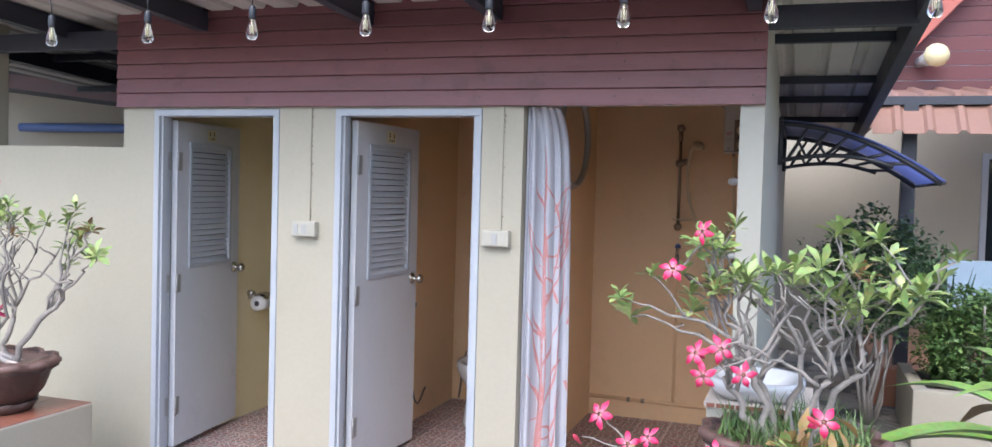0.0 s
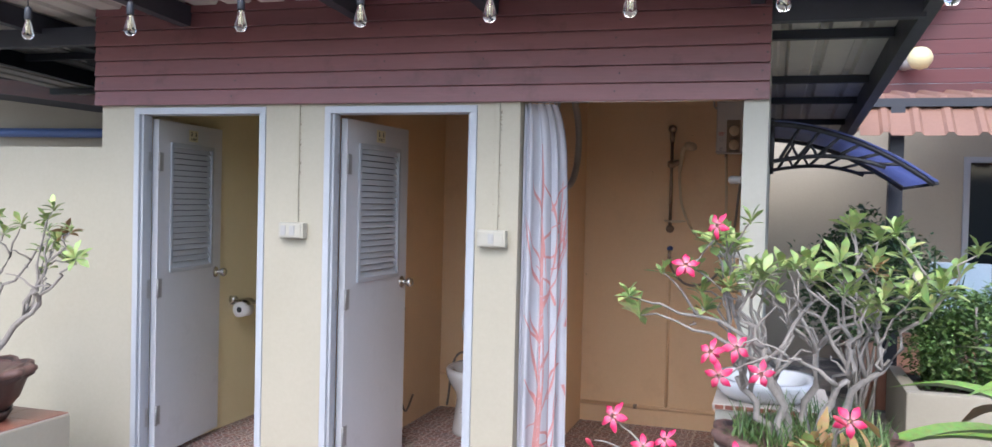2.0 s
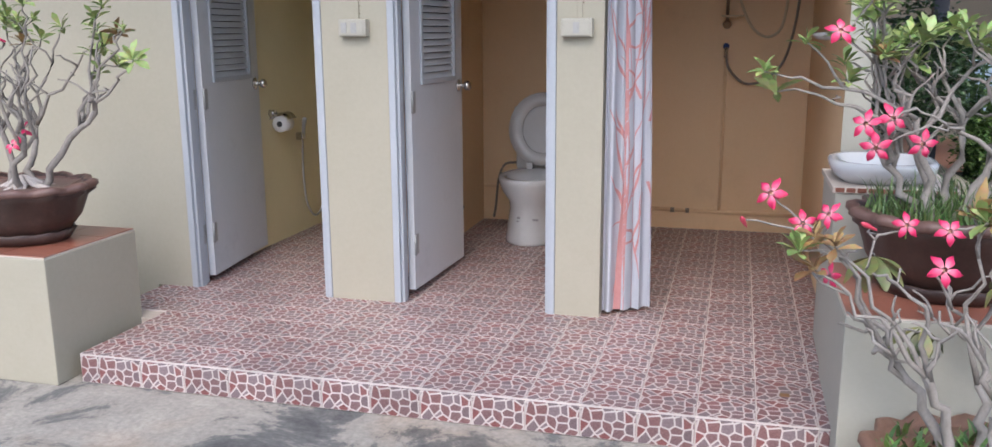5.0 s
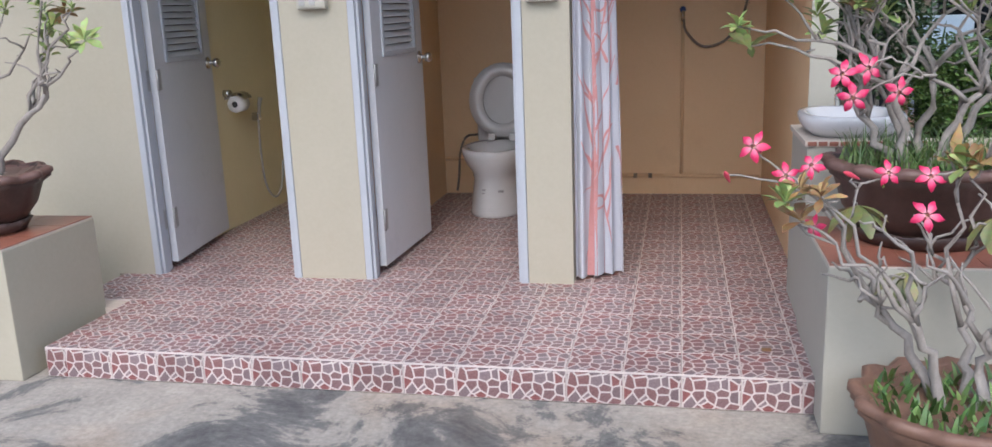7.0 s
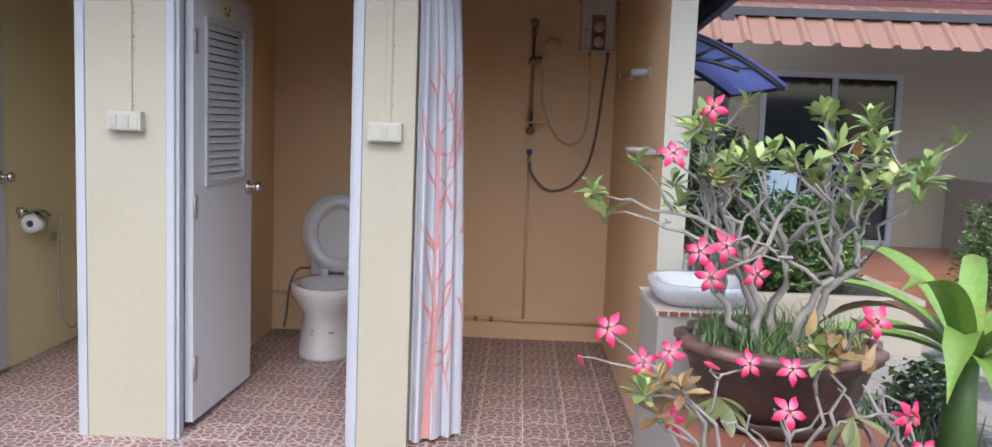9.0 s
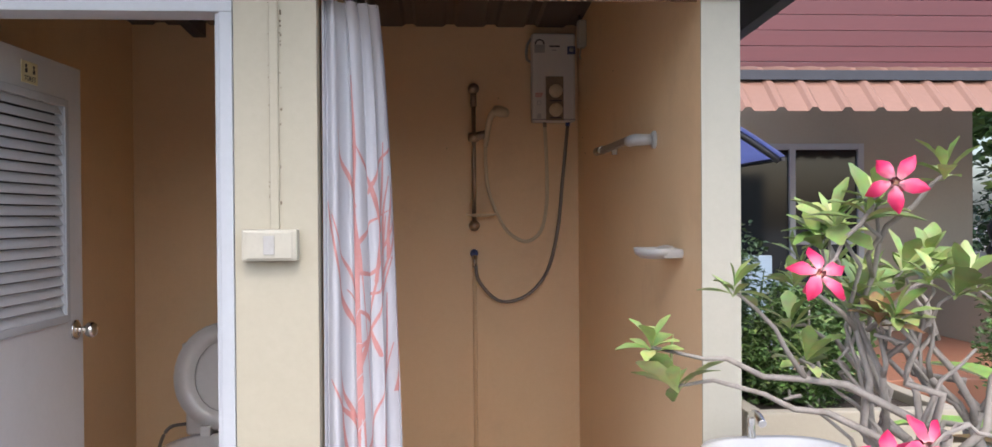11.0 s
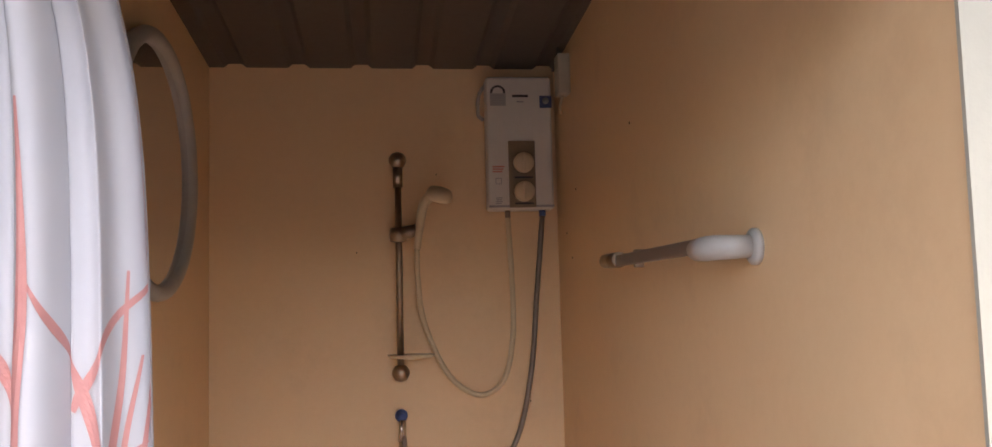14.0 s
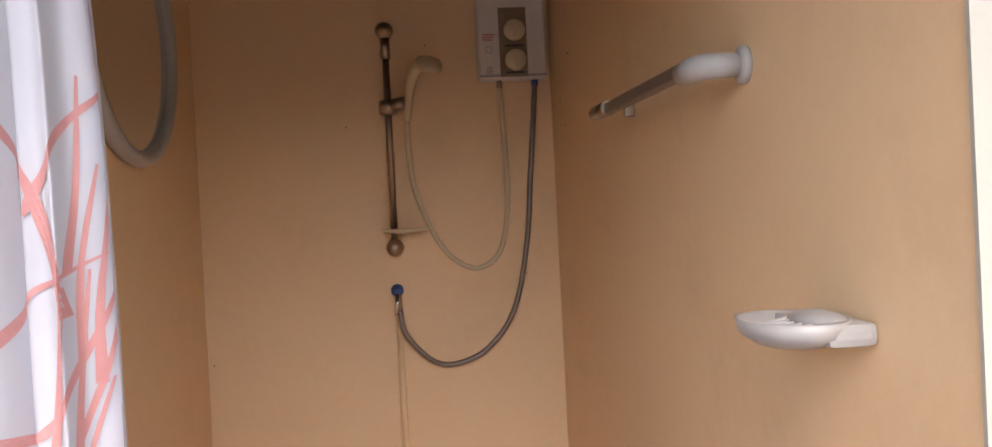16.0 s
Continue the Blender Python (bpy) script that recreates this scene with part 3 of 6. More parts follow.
def door(name, x0, x1, hinge, angle):
    """Grey plastic cubicle door standing open inwards, with a louvred panel, in its frame."""
    d = tagged(new(name), "pale grey plastic door standing open, louvred upper panel", "door", kind="structure")
    d.location = (x0, WALL, 0)
    top = 1.975
    y0, y1 = WALL - 0.006, WALL + 0.103
    for a, b in ((x0 + 0.002, x0 + 0.036), (x1 - 0.036, x1 - 0.002)):
        part("jamb", bm_box(a, b, y0, y1, 0, top - 0.036, 0.003), M["upvc"], d, "grey-white plastic jamb")
    part("head", bm_box(x0 + 0.002, x1 - 0.002, y0, y1, top - 0.036, top, 0.003), M["upvc"], d, "grey-white plastic head")
    for a, b in ((x0 + 0.036, x0 + 0.05), (x1 - 0.05, x1 - 0.036)):
        part("stop", bm_box(a, b, y0 + 0.02, y1 - 0.045, 0, top - 0.036, 0.002), M["upvc"], d)
    # leaf built lying along +x from the hinge, its outer face towards -y, then swung open
    m = Matrix.Translation((hinge[0], hinge[1], 0)) @ Matrix.Rotation(radians(angle), 4, "Z")
    w, t, z0, z1 = 0.735, 0.036, 0.035, 1.925
    lx0, lx1, lz0, lz1 = 0.145, 0.60, 1.085, 1.785
    bm = bm_box(0, lx0, 0, t, z0, z1)
    bm_box(lx1, w, 0, t, z0, z1, bm=bm)
    bm_box(lx0, lx1, 0, t, z0, lz0, bm=bm)
    bm_box(lx0, lx1, 0, t, lz1, z1, bm=bm)
    bmesh.ops.remove_doubles(bm, verts=bm.verts, dist=0.0001)
    leaf = part("leaf", shift_turn(bm, m), M["door"], d, "pale grey smooth door leaf")
    bm = bm_box(lx0 - 0.022, lx0 + 0.004, -0.010, 0.0, lz0 - 0.02, lz1 + 0.02, 0.003)
    bm_box(lx1 - 0.004, lx1 + 0.022, -0.010, 0.0, lz0 - 0.02, lz1 + 0.02, 0.003, bm=bm)
    bm_box(lx0, lx1, -0.010, 0.0, lz1 - 0.004, lz1 + 0.022, 0.003, bm=bm)
    bm_box(lx0, lx1, -0.010, 0.0, lz0 - 0.022, lz0 + 0.004, 0.003, bm=bm)
    part("louvre_frame", shift_turn(bm, m), M["upvc"], leaf, "raised white louvre surround")
    # dark sheet added behind the slats so their gaps look shaded
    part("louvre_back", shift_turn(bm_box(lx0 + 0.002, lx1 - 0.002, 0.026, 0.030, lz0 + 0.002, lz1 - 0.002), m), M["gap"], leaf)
    n = 21
    for k in range(n):
        z = lz0 + (k + 0.5) * (lz1 - lz0) / n
        bm = bm_box(lx0 + 0.001, lx1 - 0.001, -0.0015, 0.0015, -0.0162, 0.0162)
        shift_turn(bm, Matrix.Translation((0, 0.010, z)) @ Matrix.Rotation(radians(-30), 4, "X"))
        part("slat", shift_turn(bm, m), M["door"], leaf)
    part("sign", shift_turn(bm_box(0.325, 0.425, -0.004, -0.0005, 1.825, 1.892, 0.002), m), M["sign"], leaf, "small cream TOILET sign")
    turn = Matrix.Rotation(radians(90), 4, "X")
    part("lettering", shift_turn(text_mesh("TOILET", 0.022, Matrix.Translation((0.375, -0.0045, 1.839)) @ turn), m), M["ink"], leaf, "black capital letters")
    for dx in (-0.024, 0.024):
        bm = bm_box(0.375 + dx - 0.006, 0.375 + dx + 0.006, -0.0058, -0.004, 1.856, 1.870, 0.002)
        bm_lathe([(0.0005, -0.005), (0.006, -0.005), (0.006, -0.0042), (0.0005, -0.0042)], (0.375 + dx, 0, 1.877), 10, axis="y", bm=bm)
        part("pictogram", shift_turn(bm, m), M["ink"], leaf)
    bm = bm_lathe([(0.034, 0.0), (0.034, -0.006), (0.026, -0.010), (0.012, -0.013), (0.011, -0.032), (0.020, -0.038), (0.027, -0.050), (0.026, -0.062), (0.018, -0.071), (0.004, -0.073)], (w - 0.06, 0, 1.03), 24, axis="y")
    part("knob", shift_turn(bm, m), M["chrome"], leaf, "polished steel door knob")
    part("latch", shift_turn(bm_box(w - 0.001, w + 0.001, 0.006, 0.030, 1.0, 1.06), m), M["chrome"], leaf)
    for z in (0.27, 0.985, 1.69):
        bm = bm_box(0.002, 0.048, -0.003, 0.0, z - 0.052, z + 0.052)
        bm_tube([(0.0, -0.006, z - 0.053), (0.0, -0.006, z + 0.053)], 0.0065, 10, bm=bm)
        h = part("hinge", shift_turn(bm, m), M["hinge"], leaf, "dull steel hinge")
    for z in (0.27, 0.985, 1.69):
        part("hinge_plate", bm_box(x0 + 0.036, x0 + 0.0385, WALL + 0.055, WALL + 0.1, z - 0.052, z + 0.052), M["hinge"], d)
    return d


door("door_1", -3.39, -2.578, (-3.327, 4.228), 97.0)
door("door_2", -2.243, -1.430, (-2.174, 4.225), 87.5)


# ---- switches and conduit ----
def switch_box(x, z, gangs):
    s = thing("light_switch", (x, WALL, z), "ivory surface-mounted light switch box with dirty top edge", "switch", "switch boxes")
    part("box", bm_box(x - 0.07, x + 0.07, WALL - 0.045, WALL, z - 0.04, z + 0.04, 0.006), M["switch"], s)
    part("plate", bm_box(x - 0.058, x + 0.058, WALL - 0.049, WALL - 0.045, z - 0.034, z + 0.034, 0.002), M["switch"], s)
    for g in range(gangs):
        gx = x + (g - (gangs - 1) / 2) * 0.05 - (0.015 if gangs == 2 else 0)
        bm = bm_box(gx - 0.014, gx + 0.014, WALL - 0.054, WALL - 0.049, z - 0.024, z + 0.024, 0.0015)
        part("rocker", bm, M["plastic"], s, "white rocker")
    c = thing("conduit", (x, WALL, z + 0.04), "ivory plastic cable trunking running up the wall", "conduit", "cable trunking")
    part("trunking", bm_box(x - 0.004, x + 0.02, WALL - 0.008, WALL, z + 0.0405, 1.985, 0.002), M["cream"], c)
    r = random.Random(int(z * 1000))
    bm = bmesh.new()
    for k in range(26):
        zz, w, side = z + 0.05 + (1.93 - z) * r.random(), r.uniform(0.0015, 0.0042), r.random() < 0.75
        xx = (x + 0.021 + r.uniform(0, 0.004)) if side else (x - 0.006)
        bm_box(xx, xx + w, WALL - 0.002, WALL + 0.001, zz, zz + w * r.uniform(0.8, 2.4), bm=bm)
    tagged(part("dirt_specks", bm, M["dirt"], c), "dark dirt specks along the edge", kind="stuff")
    part("cover", bm_box(x - 0.002, x + 0.018, WALL - 0.0095, WALL - 0.008, z + 0.041, 1.984, 0.0008), M["cream"], c)


switch_box(-2.40, 1.343, 2)
switch_box(-1.335, 1.338, 1)


# ---- shower ----
def arc_points(pts, n=10):
    """A smooth curve through a few points (Catmull-Rom)."""
    p = [Vector(q) for q in pts]
    p = [2 * p[0] - p[1]] + p + [2 * p[-1] - p[-2]]
    out = []
    for i in range(1, len(p) - 2):
        for k in range(n):
            t = k / n
            a, b, c, d = p[i - 1], p[i], p[i + 1], p[i + 2]
            out.append(0.5 * ((2 * b) + (c - a) * t + (2 * a - 5 * b + 4 * c - d) * t * t + (3 * b - a - 3 * c + d) * t ** 3))
    return out + [p[-2]]


Y = REAR
heater = thing("water_heater", (-0.325, Y, 2.069), "white electric instant water heater with brown dial panel", "water heater")
bm = bm_box(-0.437, -0.224, Y - 0.078, Y, 1.867, 2.301, 0.012, seg=3)
part("casing", bm, M["heater"], heater, "white plastic casing")
part("lower_trim", bm_box(-0.436, -0.225, Y - 0.080, Y - 0.0785, 1.874, 1.881), M["ink_grey"], heater)
panel = part("dial_panel", bm_box(-0.370, -0.283, Y - 0.081, Y - 0.076, 1.873, 2.089, 0.002), M["heater_panel"], heater, "brown control panel")
for z in (2.017, 1.924):
    bm = bm_lathe([(0.033, -0.081), (0.033, -0.096), (0.030, -0.100), (0.002, -0.100)], (-0.322, Y, z), 28, axis="y")
    bm_box(-0.325, -0.319, Y - 0.106, Y - 0.099, z - 0.028, z + 0.028, 0.002, bm=bm)
    part("dial", bm, M["beige_plastic"], panel, "round ivory dial")
for z in (1.967, 1.883):
    part("caption", bm_box(-0.352, -0.292, Y - 0.0818, Y - 0.081, z, z + 0.006), M["ink"], panel)
part("logo", bm_box(-0.352, -0.300, Y - 0.0795, Y - 0.078, 2.232, 2.240), M["ink"], heater, "dark logo bar")
part("caption", bm_box(-0.338, -0.316, Y - 0.0795, Y - 0.078, 2.215, 2.219), M["ink_grey"], heater)
part("sticker", bm_box(-0.263, -0.223, Y - 0.0795, Y - 0.078, 2.197, 2.237), M["ink_blue"], heater, "dark blue square sticker")
bm = bm_lathe([(0.001, -0.0805), (0.011, -0.0805), (0.011, -0.0795), (0.001, -0.0795)], (-0.243, Y, 2.220), 14, axis="y")
part("sticker_mark", bm, M["plastic"], heater)
part("sticker", bm_box(-0.425, -0.373, Y - 0.0795, Y - 0.078, 2.204, 2.244), M["plastic"], heater, "white rating sticker")
bm = bmesh.new()
for k in range(9):
    a = math.pi * k / 8
    bm_box(-0.399 + 0.021 * math.cos(a) - 0.004, -0.399 + 0.021 * math.cos(a) + 0.004, Y - 0.0803, Y - 0.0795, 2.245 + 0.019 * math.sin(a), 2.252 + 0.019 * math.sin(a), bm=bm)
part("rating_arc", bm, M["ink"], heater)
for k in range(4):
    part("sticker_line", bm_box(-0.421, -0.379, Y - 0.0803, Y - 0.0795, 2.211 + 0.008 * k, 2.214 + 0.008 * k), M["ink_grey"], heater)
for k in range(3):
    part("red_caption", bm_box(-0.422, -0.383 + 0.004 * (k - 2), Y - 0.0795, Y - 0.078, 1.987 + 0.008 * k, 1.992 + 0.008 * k), M["ink_red"], heater)
bm = bm_box(-0.413, -0.393, Y - 0.0795, Y - 0.078, 1.949, 1.951)
bm_box(-0.413, -0.393, Y - 0.0795, Y - 0.078, 1.967, 1.969, bm=bm)
bm_box(-0.413, -0.411, Y - 0.0795, Y - 0.078, 1.949, 1.969, bm=bm)
bm_box(-0.395, -0.393, Y - 0.0795, Y - 0.078, 1.949, 1.969, bm=bm)
part("marking", bm, M["ink_grey"], heater)
for k in range(4):
    part("caption", bm_box(-0.413, -0.395 + 0.003 * (k % 2), Y - 0.0795, Y - 0.078, 1.885 + 0.006 * k, 1.888 + 0.006 * k), M["ink_grey"], heater)
part("inlet", bm_lathe([(0.011, 1.849), (0.011, 1.869), (0.008, 1.869)], (-0.258, Y - 0.04, 0), 14), M["blue"], heater, "blue inlet nut")
part("outlet", bm_lathe([(0.009, 1.844), (0.009, 1.869), (0.007, 1.869)], (-0.372, Y - 0.04, 0), 14), M["nickel"], heater)
part("cable", bm_tube(arc_points([(-0.43, Y - 0.02, 2.289), (-0.455, Y - 0.03, 2.249), (-0.458, Y - 0.02, 2.189), (-0.44, Y - 0.015, 2.169)], 6), 0.006, 8), M["plastic"], heater, "loop of white flex")

jb = thing("junction_box", (-0.2, 5.96, 2.26), "small ivory breaker box on the wall above the heater", "breaker box")
part("box", bm_box(-0.238, -0.2, 5.925, 5.99, 2.20, 2.325, 0.006), M["switch"], jb)
part("cable", bm_tube(arc_points([(-0.22, 5.97, 2.325), (-0.225, 5.99, 2.355), (-0.212, 6.06, 2.36), (-0.208, 6.16, 2.33)], 6), 0.005, 8), M["ink"], jb, "black cable")
part("cable", bm_tube(arc_points([(-0.22, 5.96, 2.202), (-0.225, 5.98, 2.17), (-0.212, 6.03, 2.16)], 6), 0.004, 8), M["switch"], jb)

bar = thing("shower_rail", (-0.724, Y, 1.334), "tarnished chrome shower riser rail with sliding handset holder", "shower rail")
yb = Y - 0.052
part("rail", bm_tube([(-0.724, yb, 1.364), (-0.724, yb, 2.032)], 0.0105, 16), M["nickel"], bar)
for z in (1.360, 2.032):
    bm = bm_lathe([(0.004, -0.027), (0.018, -0.022), (0.0265, -0.008), (0.028, 0.0), (0.0265, 0.009), (0.018, 0.022), (0.004, 0.027)], (-0.724, yb, z), 24)
    bm_tube([(-0.724, yb, z), (-0.724, Y, z)], 0.015, 16, bm=bm)
    part("end_ball", bm, M["nickel"], bar, "round ball end")
part("collar", bm_tube([(-0.724, yb, 1.944), (-0.724, yb, 2.02)], 0.015, 16), M["nickel"], bar)
bm = bm_lathe([(0.010, -0.024), (0.026, -0.020), (0.029, 0.0), (0.026, 0.020), (0.010, 0.024)], (-0.724, yb, 1.794), 20)
bm_tube([(-0.724, yb - 0.005, 1.794), (-0.66, yb - 0.02, 1.809)], [0.022, 0.019], 16, bm=bm)
part("slider", bm, M["nickel"], bar, "sliding holder")
bm = bm_lathe([(0.012, 1.402), (0.045, 1.408), (0.052, 1.418), (0.046, 1.418), (0.012, 1.410)], (-0.690, yb - 0.02, 0), 28, sx=1.444)
part("soap_tray", bm, M["beige_plastic"], bar, "translucent beige soap tray")

hs = thing("hand_shower", (-0.655, Y - 0.08, 1.794), "aged ivory plastic hand shower resting in its holder", "hand shower")
pts = arc_points([(-0.668, Y - 0.075, 1.746), (-0.658, Y - 0.085, 1.819), (-0.645, Y - 0.10, 1.884), (-0.618, Y - 0.115, 1.916)], 8)
part("handle", bm_tube(pts, [0.011 + 0.008 * k / len(pts) for k in range(len(pts))], 14), M["beige_plastic"], hs)
bm = bm_lathe([(0.012, 0.03), (0.036, 0.022), (0.043, 0.006), (0.043, -0.004), (0.036, -0.010), (0.002, -0.012)], (0, 0, 0), 28)
shift_turn(bm, Matrix.Translation((-0.598, Y - 0.125, 1.906)) @ Matrix.Rotation(radians(14), 4, "Y") @ Matrix.Rotation(radians(25), 4, "X"))
part("head", bm, M["beige_plastic"], hs, "round ivory spray head")

hose = solid("shower_hose", bm_tube(arc_points([(-0.668, Y - 0.075, 1.746), (-0.666, Y - 0.06, 1.654), (-0.650, Y - 0.04, 1.524), (-0.595, Y - 0.03, 1.384), (-0.535, Y - 0.03, 1.309), (-0.462, Y - 0.03, 1.281), (-0.395, Y - 0.03, 1.329), (-0.365, Y - 0.03, 1.454), (-0.362, Y - 0.035, 1.614), (-0.372, Y - 0.04, 1.852)], 10), 0.0085, 12), M["beige_plastic"], "pale beige plastic shower hose hanging in a loop", "hose")
hose2 = solid("supply_hose", bm_tube(arc_points([(-0.720, Y - 0.045, 1.174), (-0.704, Y - 0.05, 1.089), (-0.628, Y - 0.045, 1.002), (-0.551, Y - 0.04, 0.984), (-0.449, Y - 0.04, 1.026), (-0.36, Y - 0.035, 1.140), (-0.309, Y - 0.035, 1.344), (-0.283, Y - 0.035, 1.594), (-0.258, Y - 0.04, 1.852)], 10), 0.0085, 12), M["hose_grey"], "grey braided supply hose hanging in a loop", "hose")
valve = thing("stop_valve", (-0.724, Y, 1.234), "small chrome stop valve with lever handle on the wall", "valve")
part("flange", bm_lathe([(0.020, 0.0), (0.020, -0.010), (0.010, -0.014), (0.010, -0.045), (0.014, -0.047), (0.014, -0.060), (0.002, -0.062)], (-0.724, Y, 1.223), 20, axis="y"), M["blue"], valve, "blue wall collar")
part("lever", bm_tube([(-0.722, Y - 0.062, 1.216), (-0.731, Y - 0.066, 1.151)], [0.010, 0.006], 10), M["chrome"], valve, "chrome lever")
part("nut", bm_tube([(-0.720, Y - 0.045, 1.206), (-0.720, Y - 0.045, 1.161)], 0.010, 8), M["chrome"], valve)

specks = thing("wall_specks", (-0.24, Y, 1.6), "small dark insect specks on the tan wall", "specks")
for x, z in ((-0.31, 1.25), (-1.30, 1.02), (-0.60, 1.99), (-0.86, 1.74)):
    part("speck", bm_box(x, x + 0.004, Y - 0.0015, Y + 0.001, z, z + 0.005, 0.0008, seg=1), M["dirt"], specks)
for y, z in ((6.05, 1.78), (5.90, 1.90), (5.98, 1.70), (5.3, 1.98)):
    part("speck", bm_box(-0.2015, -0.199, y, y + 0.005, z, z + 0.006, 0.0008, seg=1), M["dirt"], specks)

pipe = thing("water_pipe", (-0.72, Y, 0.12), "painted water pipe running along the wall foot", "pipe")
part("riser", bm_tube([(-0.722, Y - 0.012, 0.12), (-0.722, Y - 0.012, 1.212)], 0.011, 12), M["tan"], pipe)
part("run", bm_tube([(-1.31, Y - 0.014, 0.133), (-0.215, Y - 0.014, 0.122)], 0.013, 12), M["tan"], pipe)
part("skirting", bm_box(-1.316, -0.2, Y - 0.006, Y, 0, 0.115, 0.002), M["tan"], pipe)
for x in (-1.03, -0.93):
    part("clip", bm_tube([(x - 0.012, Y - 0.014, 0.128), (x + 0.012, Y - 0.014, 0.128)], 0.016, 10), M["nickel"], pipe)

rail = thing("towel_rail", (-0.2, 4.9, 1.67), "white plastic towel rail with a cracked end bracket", "towel rail")
bm = bm_lathe([(0.029, 0.0), (0.029, -0.007), (0.024, -0.011), (0.020, -0.013)], (-0.2, 4.622, 1.652), 24, axis="x")
part("flange", bm, M["plastic"], rail)
bm = bm_tube([(-0.21, 4.622, 1.652), (-0.24, 4.622, 1.652), (-0.262, 4.634, 1.652), (-0.268, 4.66, 1.652), (-0.268, 4.70, 1.652)], [0.018, 0.019, 0.020, 0.020, 0.018], 18)
part("bracket", bm, M["plastic"], rail, "rounded white bracket")
part("bar", bm_box(-0.276, -0.256, 4.69, 5.26, 1.646, 1.670, 0.004), M["hose_grey"], rail, "flat grey steel bar")
bm = bm_tube([(-0.266, 5.19, 1.660), (-0.266, 5.31, 1.662)], [0.017, 0.016], 14)
part("broken_cap", bm, M["nickel"], rail, "hollow cracked end cap")
part("stub", bm_box(-0.222, -0.2, 5.225, 5.24, 1.644, 1.684, 0.003), M["nickel"], rail)

dish = thing("soap_dish", (-0.2, 4.352, 1.280), "white plastic soap dish with dirt specks", "soap dish")
bm = bm_lathe([(0.004, 0.0), (0.05, 0.004), (0.072, 0.016), (0.078, 0.034), (0.071, 0.034), (0.06, 0.022), (0.004, 0.018)], (-0.268, 4.357, 1.277), 32, sx=0.80, sy=1.08)
part("bowl", bm, M["plastic"], dish)
part("back", bm_box(-0.26, -0.2, 4.282, 4.432, 1.282, 1.310, 0.01), M["plastic"], dish)
for k in range(5):
    part("rib", bm_tube([(-0.235, 4.317 + 0.02 * k, 1.309), (-0.30, 4.327 + 0.015 * k, 1.298)], 0.003, 8), M["plastic"], dish)
part("grip", bm_lathe([(0.036, 1.300), (0.034, 1.309), (0.024, 1.316), (0.010, 1.319), (0.001, 1.320)], (-0.238, 4.350, 0), 20, sx=0.8, sy=1.5), M["plastic"], dish, "raised moulded soap rest")
part("drain", bm_lathe([(0.001, 1.297), (0.007, 1.298), (0.007, 1.303), (0.001, 1.303)], (-0.29, 4.342, 0), 10), M["nickel"], dish)

mirror = thing("mirror", (-1.316, 5.47, 1.915), "oval wall mirror in a white plastic frame", "mirror")
bm = bmesh.new()
ring, seg, tub = [], 48, 10
for k in range(seg):
    a = 2 * math.pi * k / seg
    c = Vector((-1.296, 5.47 + 0.36 * math.cos(a), 1.915 + 0.30 * math.sin(a)))
    out = Vector((0, math.cos(a), math.sin(a)))
    ring.append([bm.verts.new(c + out * 0.020 * math.cos(b) + Vector((0.019 * math.sin(b), 0, 0))) for b in (2 * math.pi * j / tub for j in range(tub))])
for k in range(seg):
    for j in range(tub):
        f = bm.faces.new((ring[k][j], ring[(k + 1) % seg][j], ring[(k + 1) % seg][(j + 1) % tub], ring[k][(j + 1) % tub]))
        f.smooth = True
part("frame", bm, M["plastic"], mirror, "rounded white oval frame")
bm = bm_lathe([(0.287, -1.302), (0.287, -1.298)], (0, 0, 0), 48)
for v in bm.verts:
    a, b, c = v.co
    v.co = (c, 5.47 + a * 1.2, 1.915 + b * 1.0)
part("glass", bm, M["mirror"], mirror)


# ---- shower curtain ----
def curtain_material():
    """White cloth printed with coral tree trunks and branches, from the cloth's own width and height."""
    m, nt, b = nodes_of("printed_curtain")
    L = nt.links.new
    tc = nt.nodes.new("ShaderNodeTexCoord")
    b.inputs["Roughness"].default_value = 0.75
    n = add(nt, "ShaderNodeTexNoise", Scale=5.0, Detail=3.0)
    L(tc.outputs["Object"], n.inputs["Vector"])
    r = ramp(nt, n.outputs["Fac"], [(0.3, (0.44, 0.445, 0.485)), (0.7, (0.50, 0.505, 0.545))])
    L(r.outputs[0], b.inputs["Base Color"])
    bp = add(nt, "ShaderNodeBump", Strength=0.08, Distance=0.003)
    L(n.outputs["Fac"], bp.inputs["Height"])
    L(bp.outputs[0], b.inputs["Normal"])
    tr = b.inputs["Transmission Weight"]
    tr.default_value = 0.0
    return m


M["curtain"] = curtain_material()
M["print"] = surf("coral_print", (0.46, 0.205, 0.195), (0.54, 0.27, 0.255), 14, 90, 0.75, 0.05)


def curtain_at(u, z):
    """Place on the gathered cloth: u from 0 to 1 across, z the height."""
    s = (1.985 - z) / 1.97
    x0, x1 = -1.214 - 0.004 * s, -1.060 + 0.11 * s - 0.04 * s * s
    wide = 2 * math.pi * u
    x = x0 + (x1 - x0) * u + 0.005 * math.sin(5.5 * wide + 1.0 + 0.6 * s)
    fold = (0.014 + 0.010 * s) * math.sin(3.6 * wide + 0.8 * s) + 0.005 * math.sin(8.3 * wide + 2.2 + 1.3 * s)
    crease = 0.0025 * noise.noise(Vector((9 * u, 5 * z, 0.3))) + 0.004 * noise.noise(Vector((4 * u, 1.6 * z, 7.1)))
    y = 4.150 + fold + crease + u * (0.06 + 0.22 * (1 - math.exp(-s / 0.05)) - 0.15 * s)
    return Vector((x, y, z))


